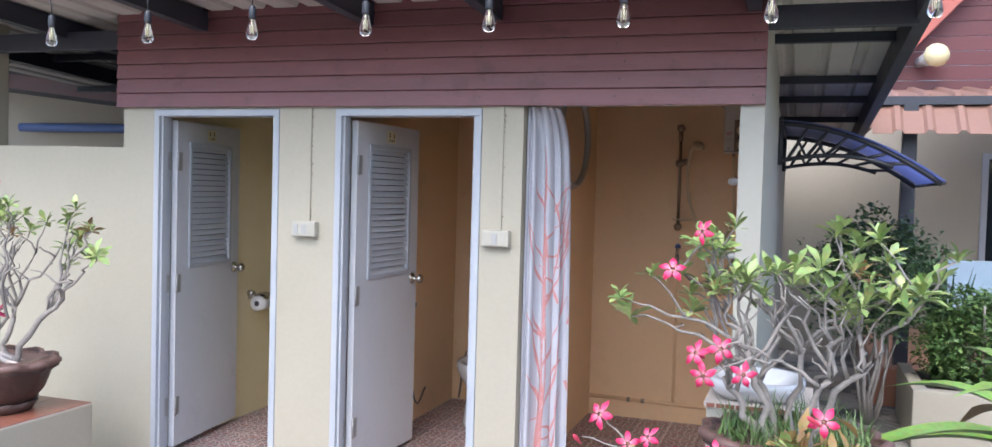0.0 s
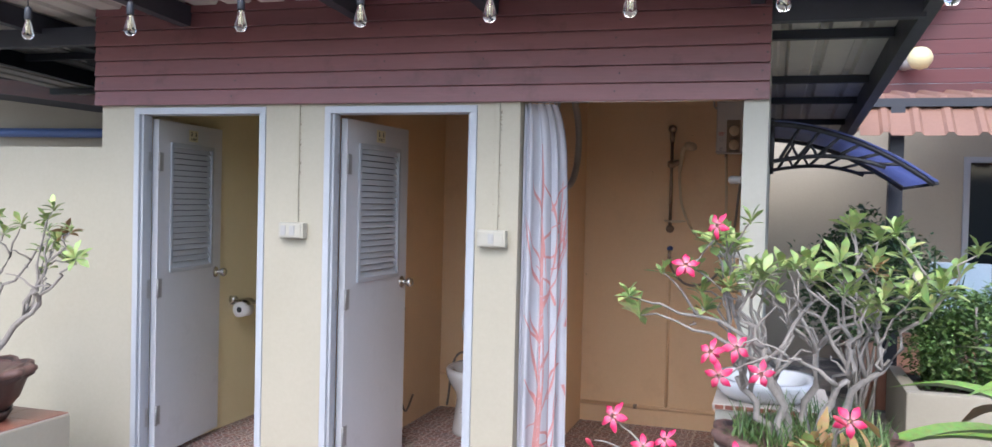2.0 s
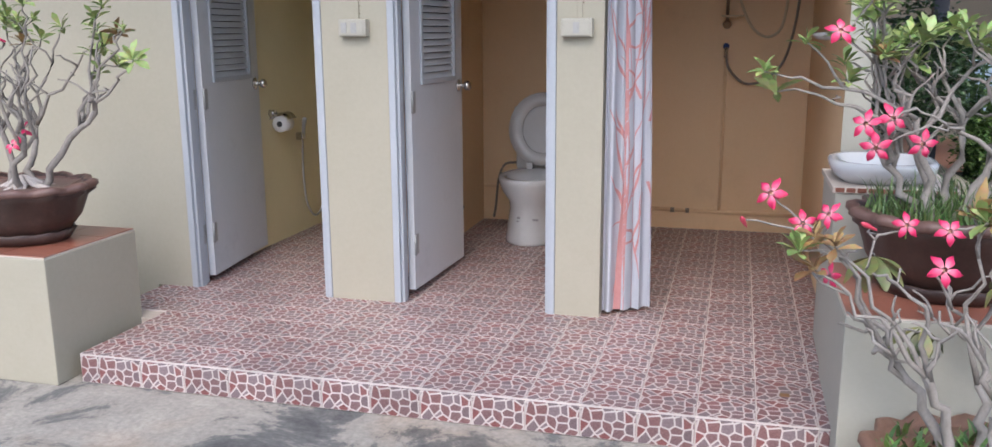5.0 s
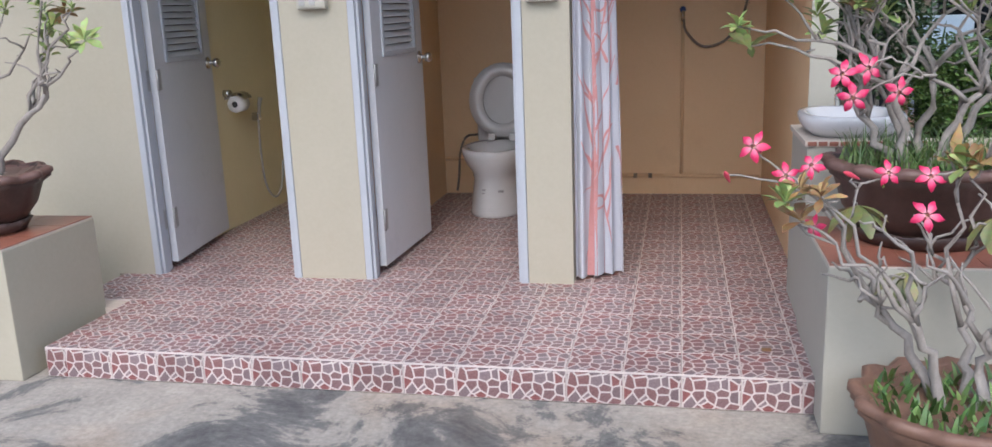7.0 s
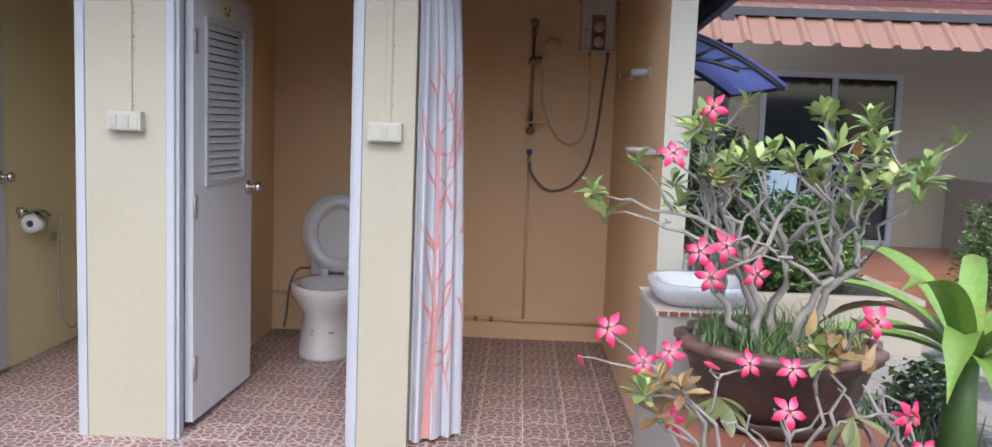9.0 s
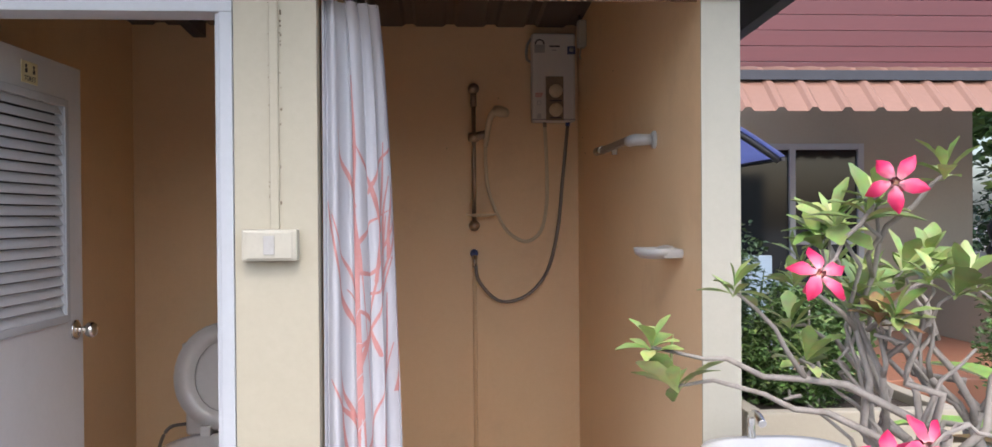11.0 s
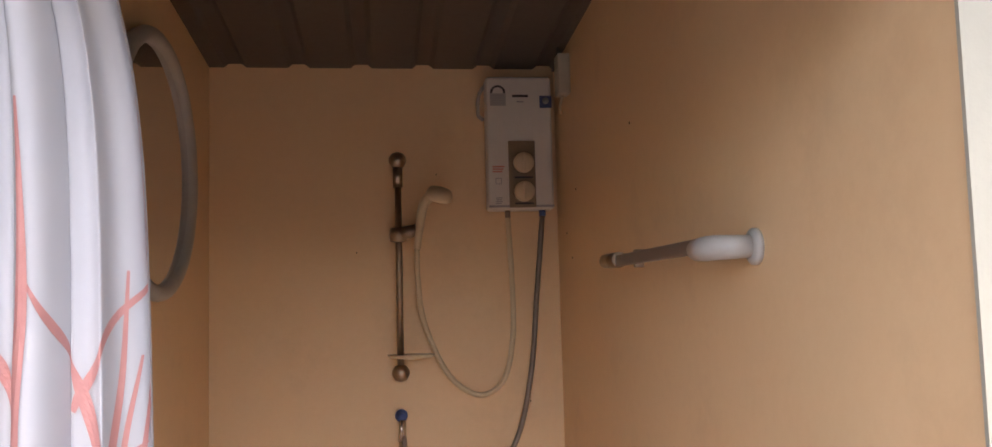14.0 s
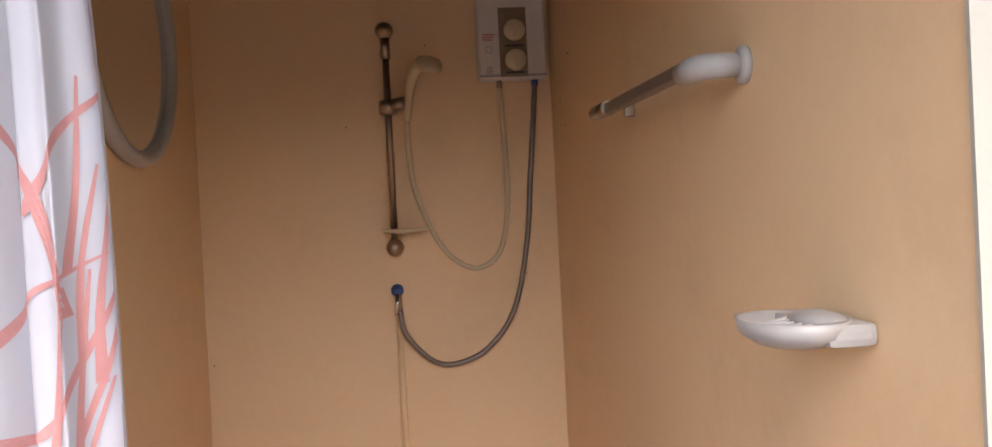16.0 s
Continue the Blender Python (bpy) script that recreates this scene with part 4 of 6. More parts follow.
curtain = thing("shower_curtain", (-1.1, 4.19, 1.985), "gathered white shower curtain printed with coral-red trees", "shower curtain")
bm = bmesh.new()
nu, nz = 110, 60
grid = [[bm.verts.new(curtain_at(i / nu, 0.018 + (1.985 - 0.018) * j / nz)) for i in range(nu + 1)] for j in range(nz + 1)]
for j in range(nz):
    for i in range(nu):
        f = bm.faces.new((grid[j][i], grid[j][i + 1], grid[j + 1][i + 1], grid[j + 1][i]))
        f.smooth = True
part("cloth", bm, M["curtain"], curtain)


def printed(path, widths, lift=0.0025):
    """A band of print lying on the cloth, along (u, z) places."""
    pts = arc_points([(u, 0, z) for u, z in path], 14)
    bm, last = bmesh.new(), None
    for k, p in enumerate(pts):
        q = pts[min(k + 1, len(pts) - 1)] - pts[max(k - 1, 0)]
        d = Vector((q.x * 0.22, 0, q.z)).normalized()
        t = k / (len(pts) - 1)
        w = widths[0] + (widths[1] - widths[0]) * t
        row = []
        for s in (-1, -0.33, 0.33, 1):
            u, z = p.x - d.z * s * w / 0.22, p.z + d.x * s * w
            row.append(bm.verts.new(curtain_at(min(max(u, 0.0), 1.0), max(z, 0.02)) + Vector((0, -lift, 0))))
        if last:
            for a in range(3):
                bm.faces.new((last[a], last[a + 1], row[a + 1], row[a]))
        last = row
    return bm


rng = random.Random(5)
trunk = [(0.42, 0.02), (0.44, 0.35), (0.48, 0.7), (0.47, 1.02), (0.46, 1.3)]
part("tree_print", printed(trunk, (0.034, 0.012)), M["print"], curtain, "coral tree trunk print")
part("tree_print", printed([(0.46, 1.30), (0.43, 1.45), (0.47, 1.60), (0.46, 1.80)], (0.012, 0.0018)), M["print"], curtain, "thinning top of the coral trunk print")
for k in range(16):
    z = 0.05 + 0.07 * k
    u = 0.42 + 0.05 * min(1.0, z / 0.7) + rng.uniform(-0.03, 0.03)
    path = [(u - 0.05, z), (u + rng.uniform(-0.03, 0.05), z + 0.03), (u + 0.05, z + rng.uniform(0.02, 0.08))]
    part("vein_print", printed(path, (0.0009, 0.0007), 0.0042), M["curtain"], curtain)
for k in range(24):
    side = 1 if k % 2 else -1
    z = 0.30 + 1.20 * ((k * 0.618) % 1.0)
    u = 0.46 if k < 15 else rng.uniform(0.08, 0.92)
    far = side * rng.uniform(0.22, 0.5)
    up = rng.uniform(0.10, 0.42) * (1 if k % 5 else -0.7)
    bow = rng.uniform(-0.06, 0.06)
    path = [(u, z), (u + far * 0.4, z + up * 0.30 + bow), (u + far * 0.75, z + up * 0.62 + bow * 0.6), (u + far, z + up)]
    path = [(min(max(a, 0.02), 0.98), min(max(b, 0.04), 1.82)) for a, b in path]
    part("branch_print", printed(path, (rng.uniform(0.0035, 0.0065), 0.0010)), M["print"], curtain)
    if k % 2:
        a, b = path[2]
        fork = [(a, b), (a + 0.4 * bow + 0.03, b + 0.09), (min(0.98, a + 0.07 * side), b + rng.uniform(0.15, 0.26))]
        part("twig_print", printed([(min(max(p, 0.02), 0.98), min(q, 1.85)) for p, q in fork], (0.0036, 0.0009)), M["print"], curtain)
for k in range(6):
    u = 0.06 + 0.17 * k
    bm = bm_lathe([(0.011, -0.001), (0.013, 0.0), (0.011, 0.001)], (0, 0, 0), 14, axis="x")
    shift_turn(bm, Matrix.Translation(curtain_at(u, 1.985) + Vector((0, 0, 0.004))))
    part("ring", bm, M["chrome"], curtain, "small curtain ring")
rod = solid("curtain_rod", bm_tube([(-1.218, 4.155, 1.995), (-0.2, 4.155, 1.995)], 0.008, 12), M["chrome"], "thin steel curtain rod across the shower opening", "curtain rod")


# ---- toilet ----
wc = thing("toilet", (-1.82, 5.75, 0), "white ceramic toilet with its lid raised", "toilet")
cx, cy = -1.885, 5.66


def oval(r0, r1, z, k=28, cxx=cx, cyy=cy):
    return [Vector((cxx + r0 * math.sin(2 * math.pi * i / k), cyy - r1 * math.cos(2 * math.pi * i / k), z)) for i in range(k)]


def loft(rings, material_smooth=True, bm=None):
    bm = bm or bmesh.new()
    vs = [[bm.verts.new(p) for p in r] for r in rings]
    for a, b in zip(vs, vs[1:]):
        n = len(a)
        for i in range(n):
            f = bm.faces.new((a[i], a[(i + 1) % n], b[(i + 1) % n], b[i]))
            f.smooth = material_smooth
    bm.faces.new(vs[0][::-1])
    bm.faces.new(vs[-1])
    return bm


rings = [oval(0.180, 0.27, 0.0, cyy=cy + 0.03), oval(0.178, 0.268, 0.02, cyy=cy + 0.03), oval(0.164, 0.255, 0.12, cyy=cy + 0.03), oval(0.148, 0.24, 0.22, cyy=cy + 0.02), oval(0.150, 0.245, 0.27), oval(0.195, 0.275, 0.33), oval(0.214, 0.295, 0.38), oval(0.218, 0.30, 0.415), oval(0.210, 0.292, 0.425), oval(0.168, 0.245, 0.420), oval(0.14, 0.21, 0.36), oval(0.07, 0.12, 0.28)]
part("bowl", loft(rings), M["ceramic"], wc, "white glazed bowl")
for name, r0, z0, thick, back in (("seat", 0.222, 0.685, 0.02, 0.0), ("lid", 0.228, 0.69, 0.016, 0.035)):
    outer = [(cx + r0 * math.sin(2 * math.pi * i / 32), 0.225 * math.cos(2 * math.pi * i / 32)) for i in range(32)]
    bm = bmesh.new()
    if name == "seat":
        inner = [(cx + 0.13 * math.sin(2 * math.pi * i / 32), 0.15 * math.cos(2 * math.pi * i / 32)) for i in range(32)]
        loops = []
        for lp, yy in ((outer, 0), (outer, thick), (inner, thick), (inner, 0)):
            loops.append([bm.verts.new((x, cy + 0.215 + yy - 0.0 + 0.12 * (h + 0.225), z0 + h * 1.05)) for x, h in lp])
        for a, b in zip(loops, loops[1:] + loops[:1]):
            for i in range(32):
                f = bm.faces.new((a[i], a[(i + 1) % 32], b[(i + 1) % 32], b[i]))
                f.smooth = True
    else:
        loops = [[bm.verts.new((x, cy + 0.215 + back + yy + 0.12 * (h + 0.225), z0 + h * 1.05)) for x, h in outer] for yy in (0, thick)]
        for i in range(32):
            bm.faces.new((loops[0][i], loops[0][(i + 1) % 32], loops[1][(i + 1) % 32], loops[1][i]))
        bm.faces.new(loops[0])
        bm.faces.new(loops[1][::-1])
    part(name, bm, M["ceramic"], wc, "raised white plastic " + name)
for dx in (-0.07, 0.07):
    part("hinge", bm_box(cx + dx - 0.022, cx + dx + 0.022, cy + 0.19, cy + 0.25, 0.424, 0.47, 0.006), M["ceramic"], wc)
part("cistern", bm_box(cx - 0.19, cx + 0.19, cy + 0.31, REAR - 0.004, 0.40, 0.80, 0.025, seg=3), M["ceramic"], wc, "white ceramic cistern")
part("cistern_lid", bm_box(cx - 0.20, cx + 0.20, cy + 0.30, REAR - 0.004, 0.80, 0.83, 0.01), M["ceramic"], wc)
bm = bm_box(cx - 0.06, cx + 0.02, cy - 0.215, cy - 0.205, 0.150, 0.156)
for k in range(3):
    bm_box(cx - 0.055 + 0.05 * k, cx - 0.02 + 0.05 * k, cy - 0.216, cy - 0.205, 0.168 - 0.004 * k, 0.180 - 0.004 * k, bm=bm)
part("rating_label", bm, M["ink_grey"], wc, "small grey printed label")
sup = thing("toilet_supply", (-2.15, REAR, 0.3), "braided supply hose and angle valve beside the toilet", "hose")
part("hose", bm_tube(arc_points([(-2.09, 6.05, 0.44), (-2.16, 6.0, 0.43), (-2.20, 5.98, 0.33), (-2.22, 5.98, 0.15), (-2.24, 6.0, 0.06)], 8), 0.008, 10), M["hose_grey"], sup)
part("valve", bm_tube([(-2.12, REAR - 0.0, 0.29), (-2.12, REAR - 0.06, 0.29)], 0.012, 10), M["nickel"], sup)
part("pipe", bm_tube([(-2.36, REAR - 0.014, 0.25), (-1.45, REAR - 0.014, 0.25)], 0.012, 10), M["tan"], sup)
spray2 = thing("bidet_sprayer", (-2.37, 5.35, 0.78), "white bidet sprayer hanging on the partition", "bidet sprayer", "bidet sprayers")
part("holder", bm_box(-2.37, -2.33, 5.33, 5.37, 0.70, 0.74, 0.006), M["nickel"], spray2)
part("head", bm_tube([(-2.335, 5.35, 0.69), (-2.33, 5.35, 0.77), (-2.31, 5.34, 0.82)], [0.010, 0.012, 0.015], 12), M["plastic"], spray2)
part("hose", bm_tube(arc_points([(-2.335, 5.35, 0.69), (-2.34, 5.36, 0.5), (-2.345, 5.40, 0.25), (-2.34, 5.48, 0.12), (-2.345, 5.62, 0.2)], 8), 0.007, 10), M["hose_grey"], spray2)
spray1 = thing("bidet_sprayer", (-3.46, 5.5, 0.68), "white bidet sprayer on a chrome wall valve", "bidet sprayer", "bidet sprayers")
part("holder", bm_box(-3.46, -3.41, 5.475, 5.525, 0.625, 0.675, 0.008), M["chrome"], spray1)
part("head", bm_tube([(-3.42, 5.50, 0.64), (-3.41, 5.50, 0.72), (-3.395, 5.49, 0.77)], [0.010, 0.012, 0.015], 12), M["plastic"], spray1)
part("hose", bm_tube(arc_points([(-3.425, 5.50, 0.63), (-3.43, 5.50, 0.42), (-3.43, 5.53, 0.20), (-3.42, 5.62, 0.09), (-3.43, 5.76, 0.13), (-3.44, 5.84, 0.3)], 8), 0.007, 10), M["plastic"], spray1)
holder = thing("paper_holder", (-3.46, 5.22, 0.76), "chrome toilet roll holder with a curved cover and a part-used roll", "toilet roll holder")
part("bracket", bm_tube([(-3.46, 5.15, 0.83), (-3.42, 5.15, 0.83)], 0.022, 14), M["chrome"], holder)
bm, last = bmesh.new(), None
for k in range(13):
    a = radians(175 - 150 * k / 12)
    row = [bm.verts.new((-3.40 + 0.066 * math.cos(a), yy, 0.765 + 0.066 * math.sin(a))) for yy in (5.14, 5.27)]
    if last:
        bm.faces.new((last[0], last[1], row[1], row[0])).smooth = True
    last = row
geom = bmesh.ops.extrude_face_region(bm, geom=bm.faces[:])["geom"]
for v in geom:
    if isinstance(v, bmesh.types.BMVert):
        v.co.z += 0.002
part("cover", bm, M["chrome"], holder, "curved chrome cover")
bm = bm_lathe([(0.019, -0.05), (0.05, -0.05), (0.05, 0.05), (0.019, 0.05)], (-3.40, 5.205, 0.762), 28, axis="y")
part("roll", bm, M["paper"], holder, "white paper roll")
# solid dark plug stands for the shaded hollow of the roll
part("core_shade", bm_lathe([(0.001, -0.0505), (0.0188, -0.0505), (0.0188, 0.0505), (0.001, 0.0505)], (-3.40, 5.205, 0.762), 20, axis="y"), M["ink"], holder)

# ---- pedestals, wash-basin ----
def pedestal(name, x0, x1, y0, y1, top, label, paint):
    p = thing(name, ((x0 + x1) / 2, (y0 + y1) / 2, GROUND), label, "pedestal", "plant pedestals")
    part("body", bm_box(x0, x1, y0, y1, GROUND, top - 0.01, 0.006), paint, p)
    part("top_bed", bm_box(x0 + 0.004, x1 - 0.004, y0 + 0.004, y1 - 0.004, top - 0.0098, top - 0.004), M["grout"], p)
    nx, ny = max(1, round((x1 - x0) / 0.205)), max(1, round((y1 - y0) / 0.205))
    for i in range(nx):
        for j in range(ny):
            a, b = x0 + 0.004 + (x1 - x0 - 0.008) * i / nx, y0 + 0.004 + (y1 - y0 - 0.008) * j / ny
            part("tile", bm_box(a + 0.0015, a + (x1 - x0 - 0.008) / nx - 0.0015, b + 0.0015, b + (y1 - y0 - 0.008) / ny - 0.0015, top - 0.004, top), M["terracotta_tile"], p)
    return p


pedestal("plant_pedestal", -4.25, -3.343, 3.03, 3.612, 0.428, "cream rendered pedestal with a terracotta tiled top", M["cream"])
pedestal("plant_pedestal", -0.275, 0.42, 2.95, 3.628, 0.452, "pale rendered pedestal with a terracotta tiled top", M["white_wall"])
counter = thing("basin_counter", (0.05, 3.86, GROUND), "pale rendered wash-basin plinth with tiled edge", "counter")
part("body", bm_box(-0.262, 0.16, 3.632, WALL - 0.004, GROUND, 0.720, 0.006), M["white_wall"], counter)
part("tiled_edge", bm_box(-0.272, 0.17, 3.622, WALL - 0.004, 0.721, 0.744, 0.003), M["grout"], counter)
for k in range(11):
    x = -0.262 + 0.039 * k
    part("chip", bm_box(x, x + 0.032, 3.6195, 3.6225, 0.724, 0.741, 0.0015, seg=1), M["terracotta_tile"], counter)
basin = thing("wash_basin", (-0.11, 3.83, 0.744), "white ceramic wash-basin with rounded overhanging rim", "wash basin")
R = lambda a, b, z: [Vector((-0.078 + a * (abs(math.sin(t)) ** 0.7) * (1 if math.sin(t) > 0 else -1), 3.83 - b * (abs(math.cos(t)) ** 0.7) * (1 if math.cos(t) > 0 else -1), z)) for t in (2 * math.pi * i / 40 for i in range(40))]
part("bowl", loft([R(0.150, 0.15, 0.745), R(0.180, 0.190, 0.772), R(0.194, 0.210, 0.798), R(0.197, 0.214, 0.820), R(0.190, 0.208, 0.830), R(0.16, 0.175, 0.828), R(0.12, 0.13, 0.782), R(0.06, 0.06, 0.762)]), M["ceramic"], basin)
part("tap", bm_tube(arc_points([(-0.1, 4.02, 0.820), (-0.1, 4.02, 0.882), (-0.1, 3.98, 0.897), (-0.1, 3.94, 0.882)], 6), 0.011, 10), M["chrome"], basin, "chrome tap")


# ---- plants ----
def leaf_blade(bm, m, length, width, curl=0.25, cols=4):
    """A spoon-shaped leaf, widest near the tip, folded along the middle."""
    rows = []
    for k in range(cols + 1):
        t = k / cols
        w = width * (0.10 + 0.9 * math.sin(min(1.0, t * 1.12) * math.pi * 0.62) ** 1.5) * (1.0 if t < 0.8 else math.sqrt(max(0.05, 1 - ((t - 0.8) / 0.2) ** 2)))
        z = -curl * length * t * t
        rows.append([bm.verts.new(m @ Vector((length * t, s * w / 2, z + abs(s) * w * 0.16))) for s in (-1, 0, 1)])
    for a, b in zip(rows, rows[1:]):
        for i in (0, 1):
            f = bm.faces.new((a[i], a[i + 1], b[i + 1], b[i]))
            f.smooth = True


def leaf_mesh(seed, length, material):
    r = random.Random(seed)
    bm = bmesh.new()
    leaf_blade(bm, Matrix.Identity(4), length, length * r.uniform(0.36, 0.46), r.uniform(0.1, 0.4))
    me = bpy.data.meshes.new("leaf")
    bm.to_mesh(me)
    bm.free()
    me.materials.append(material)
    return me


def flower_mesh(seed, size):
    r = random.Random(seed)
    bm = bmesh.new()
    uv = bm.loops.layers.uv.new("UVMap")
    heart = bm.verts.new((0, 0, -0.010))
    dist = {heart: 0.0}
    for k in range(5):
        a = 2 * math.pi * k / 5
        prof = [(0.16, 0.0, 0.09), (0.45, 0.003, 0.25), (0.70, 0.002, 0.29), (0.95, -0.003, 0.18), (1.16, -0.008, 0.0)]
        rows = []
        for d, z, w in prof:
            row = []
            for s in (-1, 0, 1):
                ang = a + 0.10 * d
                x, y = d * size, s * w * size
                v = bm.verts.new((x * math.cos(ang) - y * math.sin(ang), x * math.sin(ang) + y * math.cos(ang), z + (0.004 if s == 0 else -0.002) + r.uniform(-0.002, 0.002)))
                dist[v] = d
                row.append(v)
            rows.append(row)
        for p, q in zip(rows, rows[1:]):
            for i in (0, 1):
                bm.faces.new((p[i], p[i + 1], q[i + 1], q[i])).smooth = True
        bm.faces.new((heart, rows[0][0], rows[0][1])).smooth = True
        bm.faces.new((heart, rows[0][1], rows[0][2])).smooth = True
    # the funnel behind the petals
    last = None
    for h, rad in ((-0.004, 0.011), (-0.02, 0.008), (-0.05, 0.004)):
        ring = [bm.verts.new((rad * math.cos(t), rad * math.sin(t), h)) for t in (2 * math.pi * i / 8 for i in range(8))]
        for v in ring:
            dist[v] = 0.7
        if last:
            for i in range(8):
                bm.faces.new((last[i], last[(i + 1) % 8], ring[(i + 1) % 8], ring[i])).smooth = True
        last = ring
    for f in bm.faces:
        for lp in f.loops:
            lp[uv].uv = (dist[lp.vert], 0)
    me = bpy.data.meshes.new("flower")
    bm.to_mesh(me)
    bm.free()
    me.materials.append(M["petal"])
    return me


LEAVES = [leaf_mesh(s, 0.076, M["leaf"]) for s in range(5)]
OLD = [leaf_mesh(20 + s, 0.085, M["leaf_old"]) for s in range(2)]
BROAD = [leaf_mesh(40 + s, 0.105, M["leaf_olive"]) for s in range(2)]
FLOWERS = [flower_mesh(s, 0.041) for s in range(3)]


def hang(name, mesh, parent, at, m, label=""):
    ob = new(name, mesh)
    ob.parent = parent
    ob.matrix_basis = Matrix.Translation(Vector(at) - Vector(parent.location)) @ m
    if label:
        ob["label"] = label
    return ob


def branch_path(a, b, r, wob, n=7):
    a, b = Vector(a), Vector(b)
    out = []
    for k in range(n + 1):
        t = k / n
        p = a.lerp(b, t)
        p.z += 0.10 * (b - a).length * math.sin(math.pi * t) * (1 if b.z > a.z else -0.5) * 0.6
        if 0 < k < n:
            p += Vector((r.uniform(-wob, wob), r.uniform(-wob, wob), r.uniform(-wob, wob) * 0.7))
        out.append(p)
    return out


def desert_rose(name, label, foot, stems, spread, top, seed, tips_per, thick, clusters, flowers, old=2, lean=(0, 0), deep=0.6, low=0.62, slant=False, buds=(), rosettes=()):
    """A potted desert rose: grey stems that fork again and again, leaves in whorls at the ends, pink flowers."""
    r = random.Random(seed)
    plant = thing(name, foot, label, "plant", "desert roses")
    foot = Vector(foot)
    tips, limbs = [], []
    for s in range(stems):
        bm = bmesh.new()
        az = 2 * math.pi * (s + 0.35 * r.random()) / stems
        base = foot + Vector((0.055 * math.cos(az), 0.045 * math.sin(az), -0.03))
        reach = spread * r.uniform(0.28, 0.6)
        h = (top - foot.z) * r.uniform(0.28, 0.46)
        mid = foot + Vector((lean[0] * 0.45 + reach * math.cos(az), lean[1] * 0.45 + deep * reach * math.sin(az), h))
        p = branch_path(base, mid, r, 0.022)
        bm_tube(p, [thick * (1 - 0.45 * k / 7) for k in range(8)], 8, bm)
        for f in range(tips_per):
            az2 = az + r.uniform(-1.0, 1.0)
            start = p[r.randint(5, 7)]
            e = foot + Vector((lean[0] + spread * r.uniform(0.45, 1.05) * math.cos(az2), lean[1] + deep * spread * r.uniform(0.45, 1.0) * math.sin(az2), (top - foot.z) * r.uniform(low, 1.0)))
            e.z = min(e.z, top - 0.02 - 0.8 * max(0.0, foot.x - 0.23 - e.x)) if slant else e.z
            q = branch_path(start, e, r, 0.028)
            bm_tube(q, [thick * 0.50 * (1 - 0.66 * k / 7) for k in range(8)], 7, bm)
            tips.append(e)
            for twig in range(r.randint(1, 3)):
                k = r.randint(2, 6)
                e2 = q[k] + Vector((r.uniform(-0.13, 0.13), r.uniform(-0.09, 0.09), r.uniform(0.02, 0.16)))
                e2.z = min(e2.z, top - (0.02 + 0.8 * max(0.0, foot.x - 0.23 - e2.x) if slant else 0))
                bm_tube(branch_path(q[k], e2, r, 0.012, 4), [thick * 0.30 * (1 - 0.5 * j / 4) for j in range(5)], 6, bm)
                tips.append(e2)
        limbs.append(bm)
    ends = [Vector(f) for f in flowers]
    for e in ends + [Vector(b) for b in buds] + [Vector(b) for b in rosettes]:
        near = min(tips, key=lambda t: (t - e).length)
        q = branch_path(near, e + Vector((0, 0.035, -0.012)), r, 0.012, 5)
        part("flower_stalk", bm_tube(q, [thick * 0.24 - 0.0004 * j for j in range(6)], 6), M["bark"], plant)
    for e in buds:
        way = Matrix.Translation(Vector(e) - Vector((0.005, 0.02, 0.008))) @ Vector((r.uniform(-1, -0.2), -0.6, r.uniform(0.2, 0.9))).to_track_quat("Z", "Y").to_matrix().to_4x4()
        part("bud", shift_turn(bm_lathe([(0.002, -0.030), (0.004, -0.022), (0.0065, 0.0), (0.0085, 0.012), (0.006, 0.024), (0.001, 0.034)], (0, 0, 0), 10), way), M["bud"], plant, "closed crimson flower bud")
    for e in rosettes:
        for j in range(8):
            m = Matrix.Rotation(2.4 * j + r.uniform(-0.3, 0.3), 4, "Z") @ Matrix.Rotation(radians(r.uniform(5, 65)), 4, "Y") @ Matrix.Scale(r.uniform(0.75, 1.15), 4)
            hang("leaf", BROAD[j % 2], plant, Vector(e) + Vector((0, 0.03, 0)), m, "drooping olive-green leaf")
    for bm in limbs:
        part("stem", bm, M["bark"], plant, "knobbly grey forking stem")
    # leaves sit at the outermost ends
    tips.sort(key=lambda e: -((e - foot).length + r.uniform(0, 0.12)))
    tips[:clusters] = r.sample(tips[:clusters], min(clusters, len(tips)))
    rest = bmesh.new()
    for k, e in enumerate(tips[:clusters]):
        n = r.randint(8, 12)
        tilt = Matrix.Rotation(r.uniform(0, 6.28), 4, "Z") @ Matrix.Rotation(radians(r.uniform(5, 35)), 4, "X")
        size = r.uniform(0.7, 1.15)
        for j in range(n):
            el = radians(r.uniform(0, 60) if j < n * 0.7 else r.uniform(55, 85))
            m = tilt @ Matrix.Translation((0, 0, -0.012 + 0.02 * j / n)) @ Matrix.Rotation(2.4 * j + r.uniform(-0.3, 0.3), 4, "Z") @ Matrix.Rotation(-el, 4, "Y") @ Matrix.Scale(size * r.uniform(0.7, 1.1), 4)
            blade = r.choice(OLD if k < old else LEAVES)
            if k < 28:
                hang("leaf", blade, plant, e, m)
            else:
                have = len(rest.verts)
                rest.from_mesh(blade)
                rest.verts.ensure_lookup_table()
                bmesh.ops.transform(rest, matrix=Matrix.Translation(e) @ m, verts=rest.verts[have:])
    if rest.verts:
        tagged(part("foliage", rest, M["leaf_whorl"], plant), "whorls of light green spoon-shaped leaves", kind="stuff")
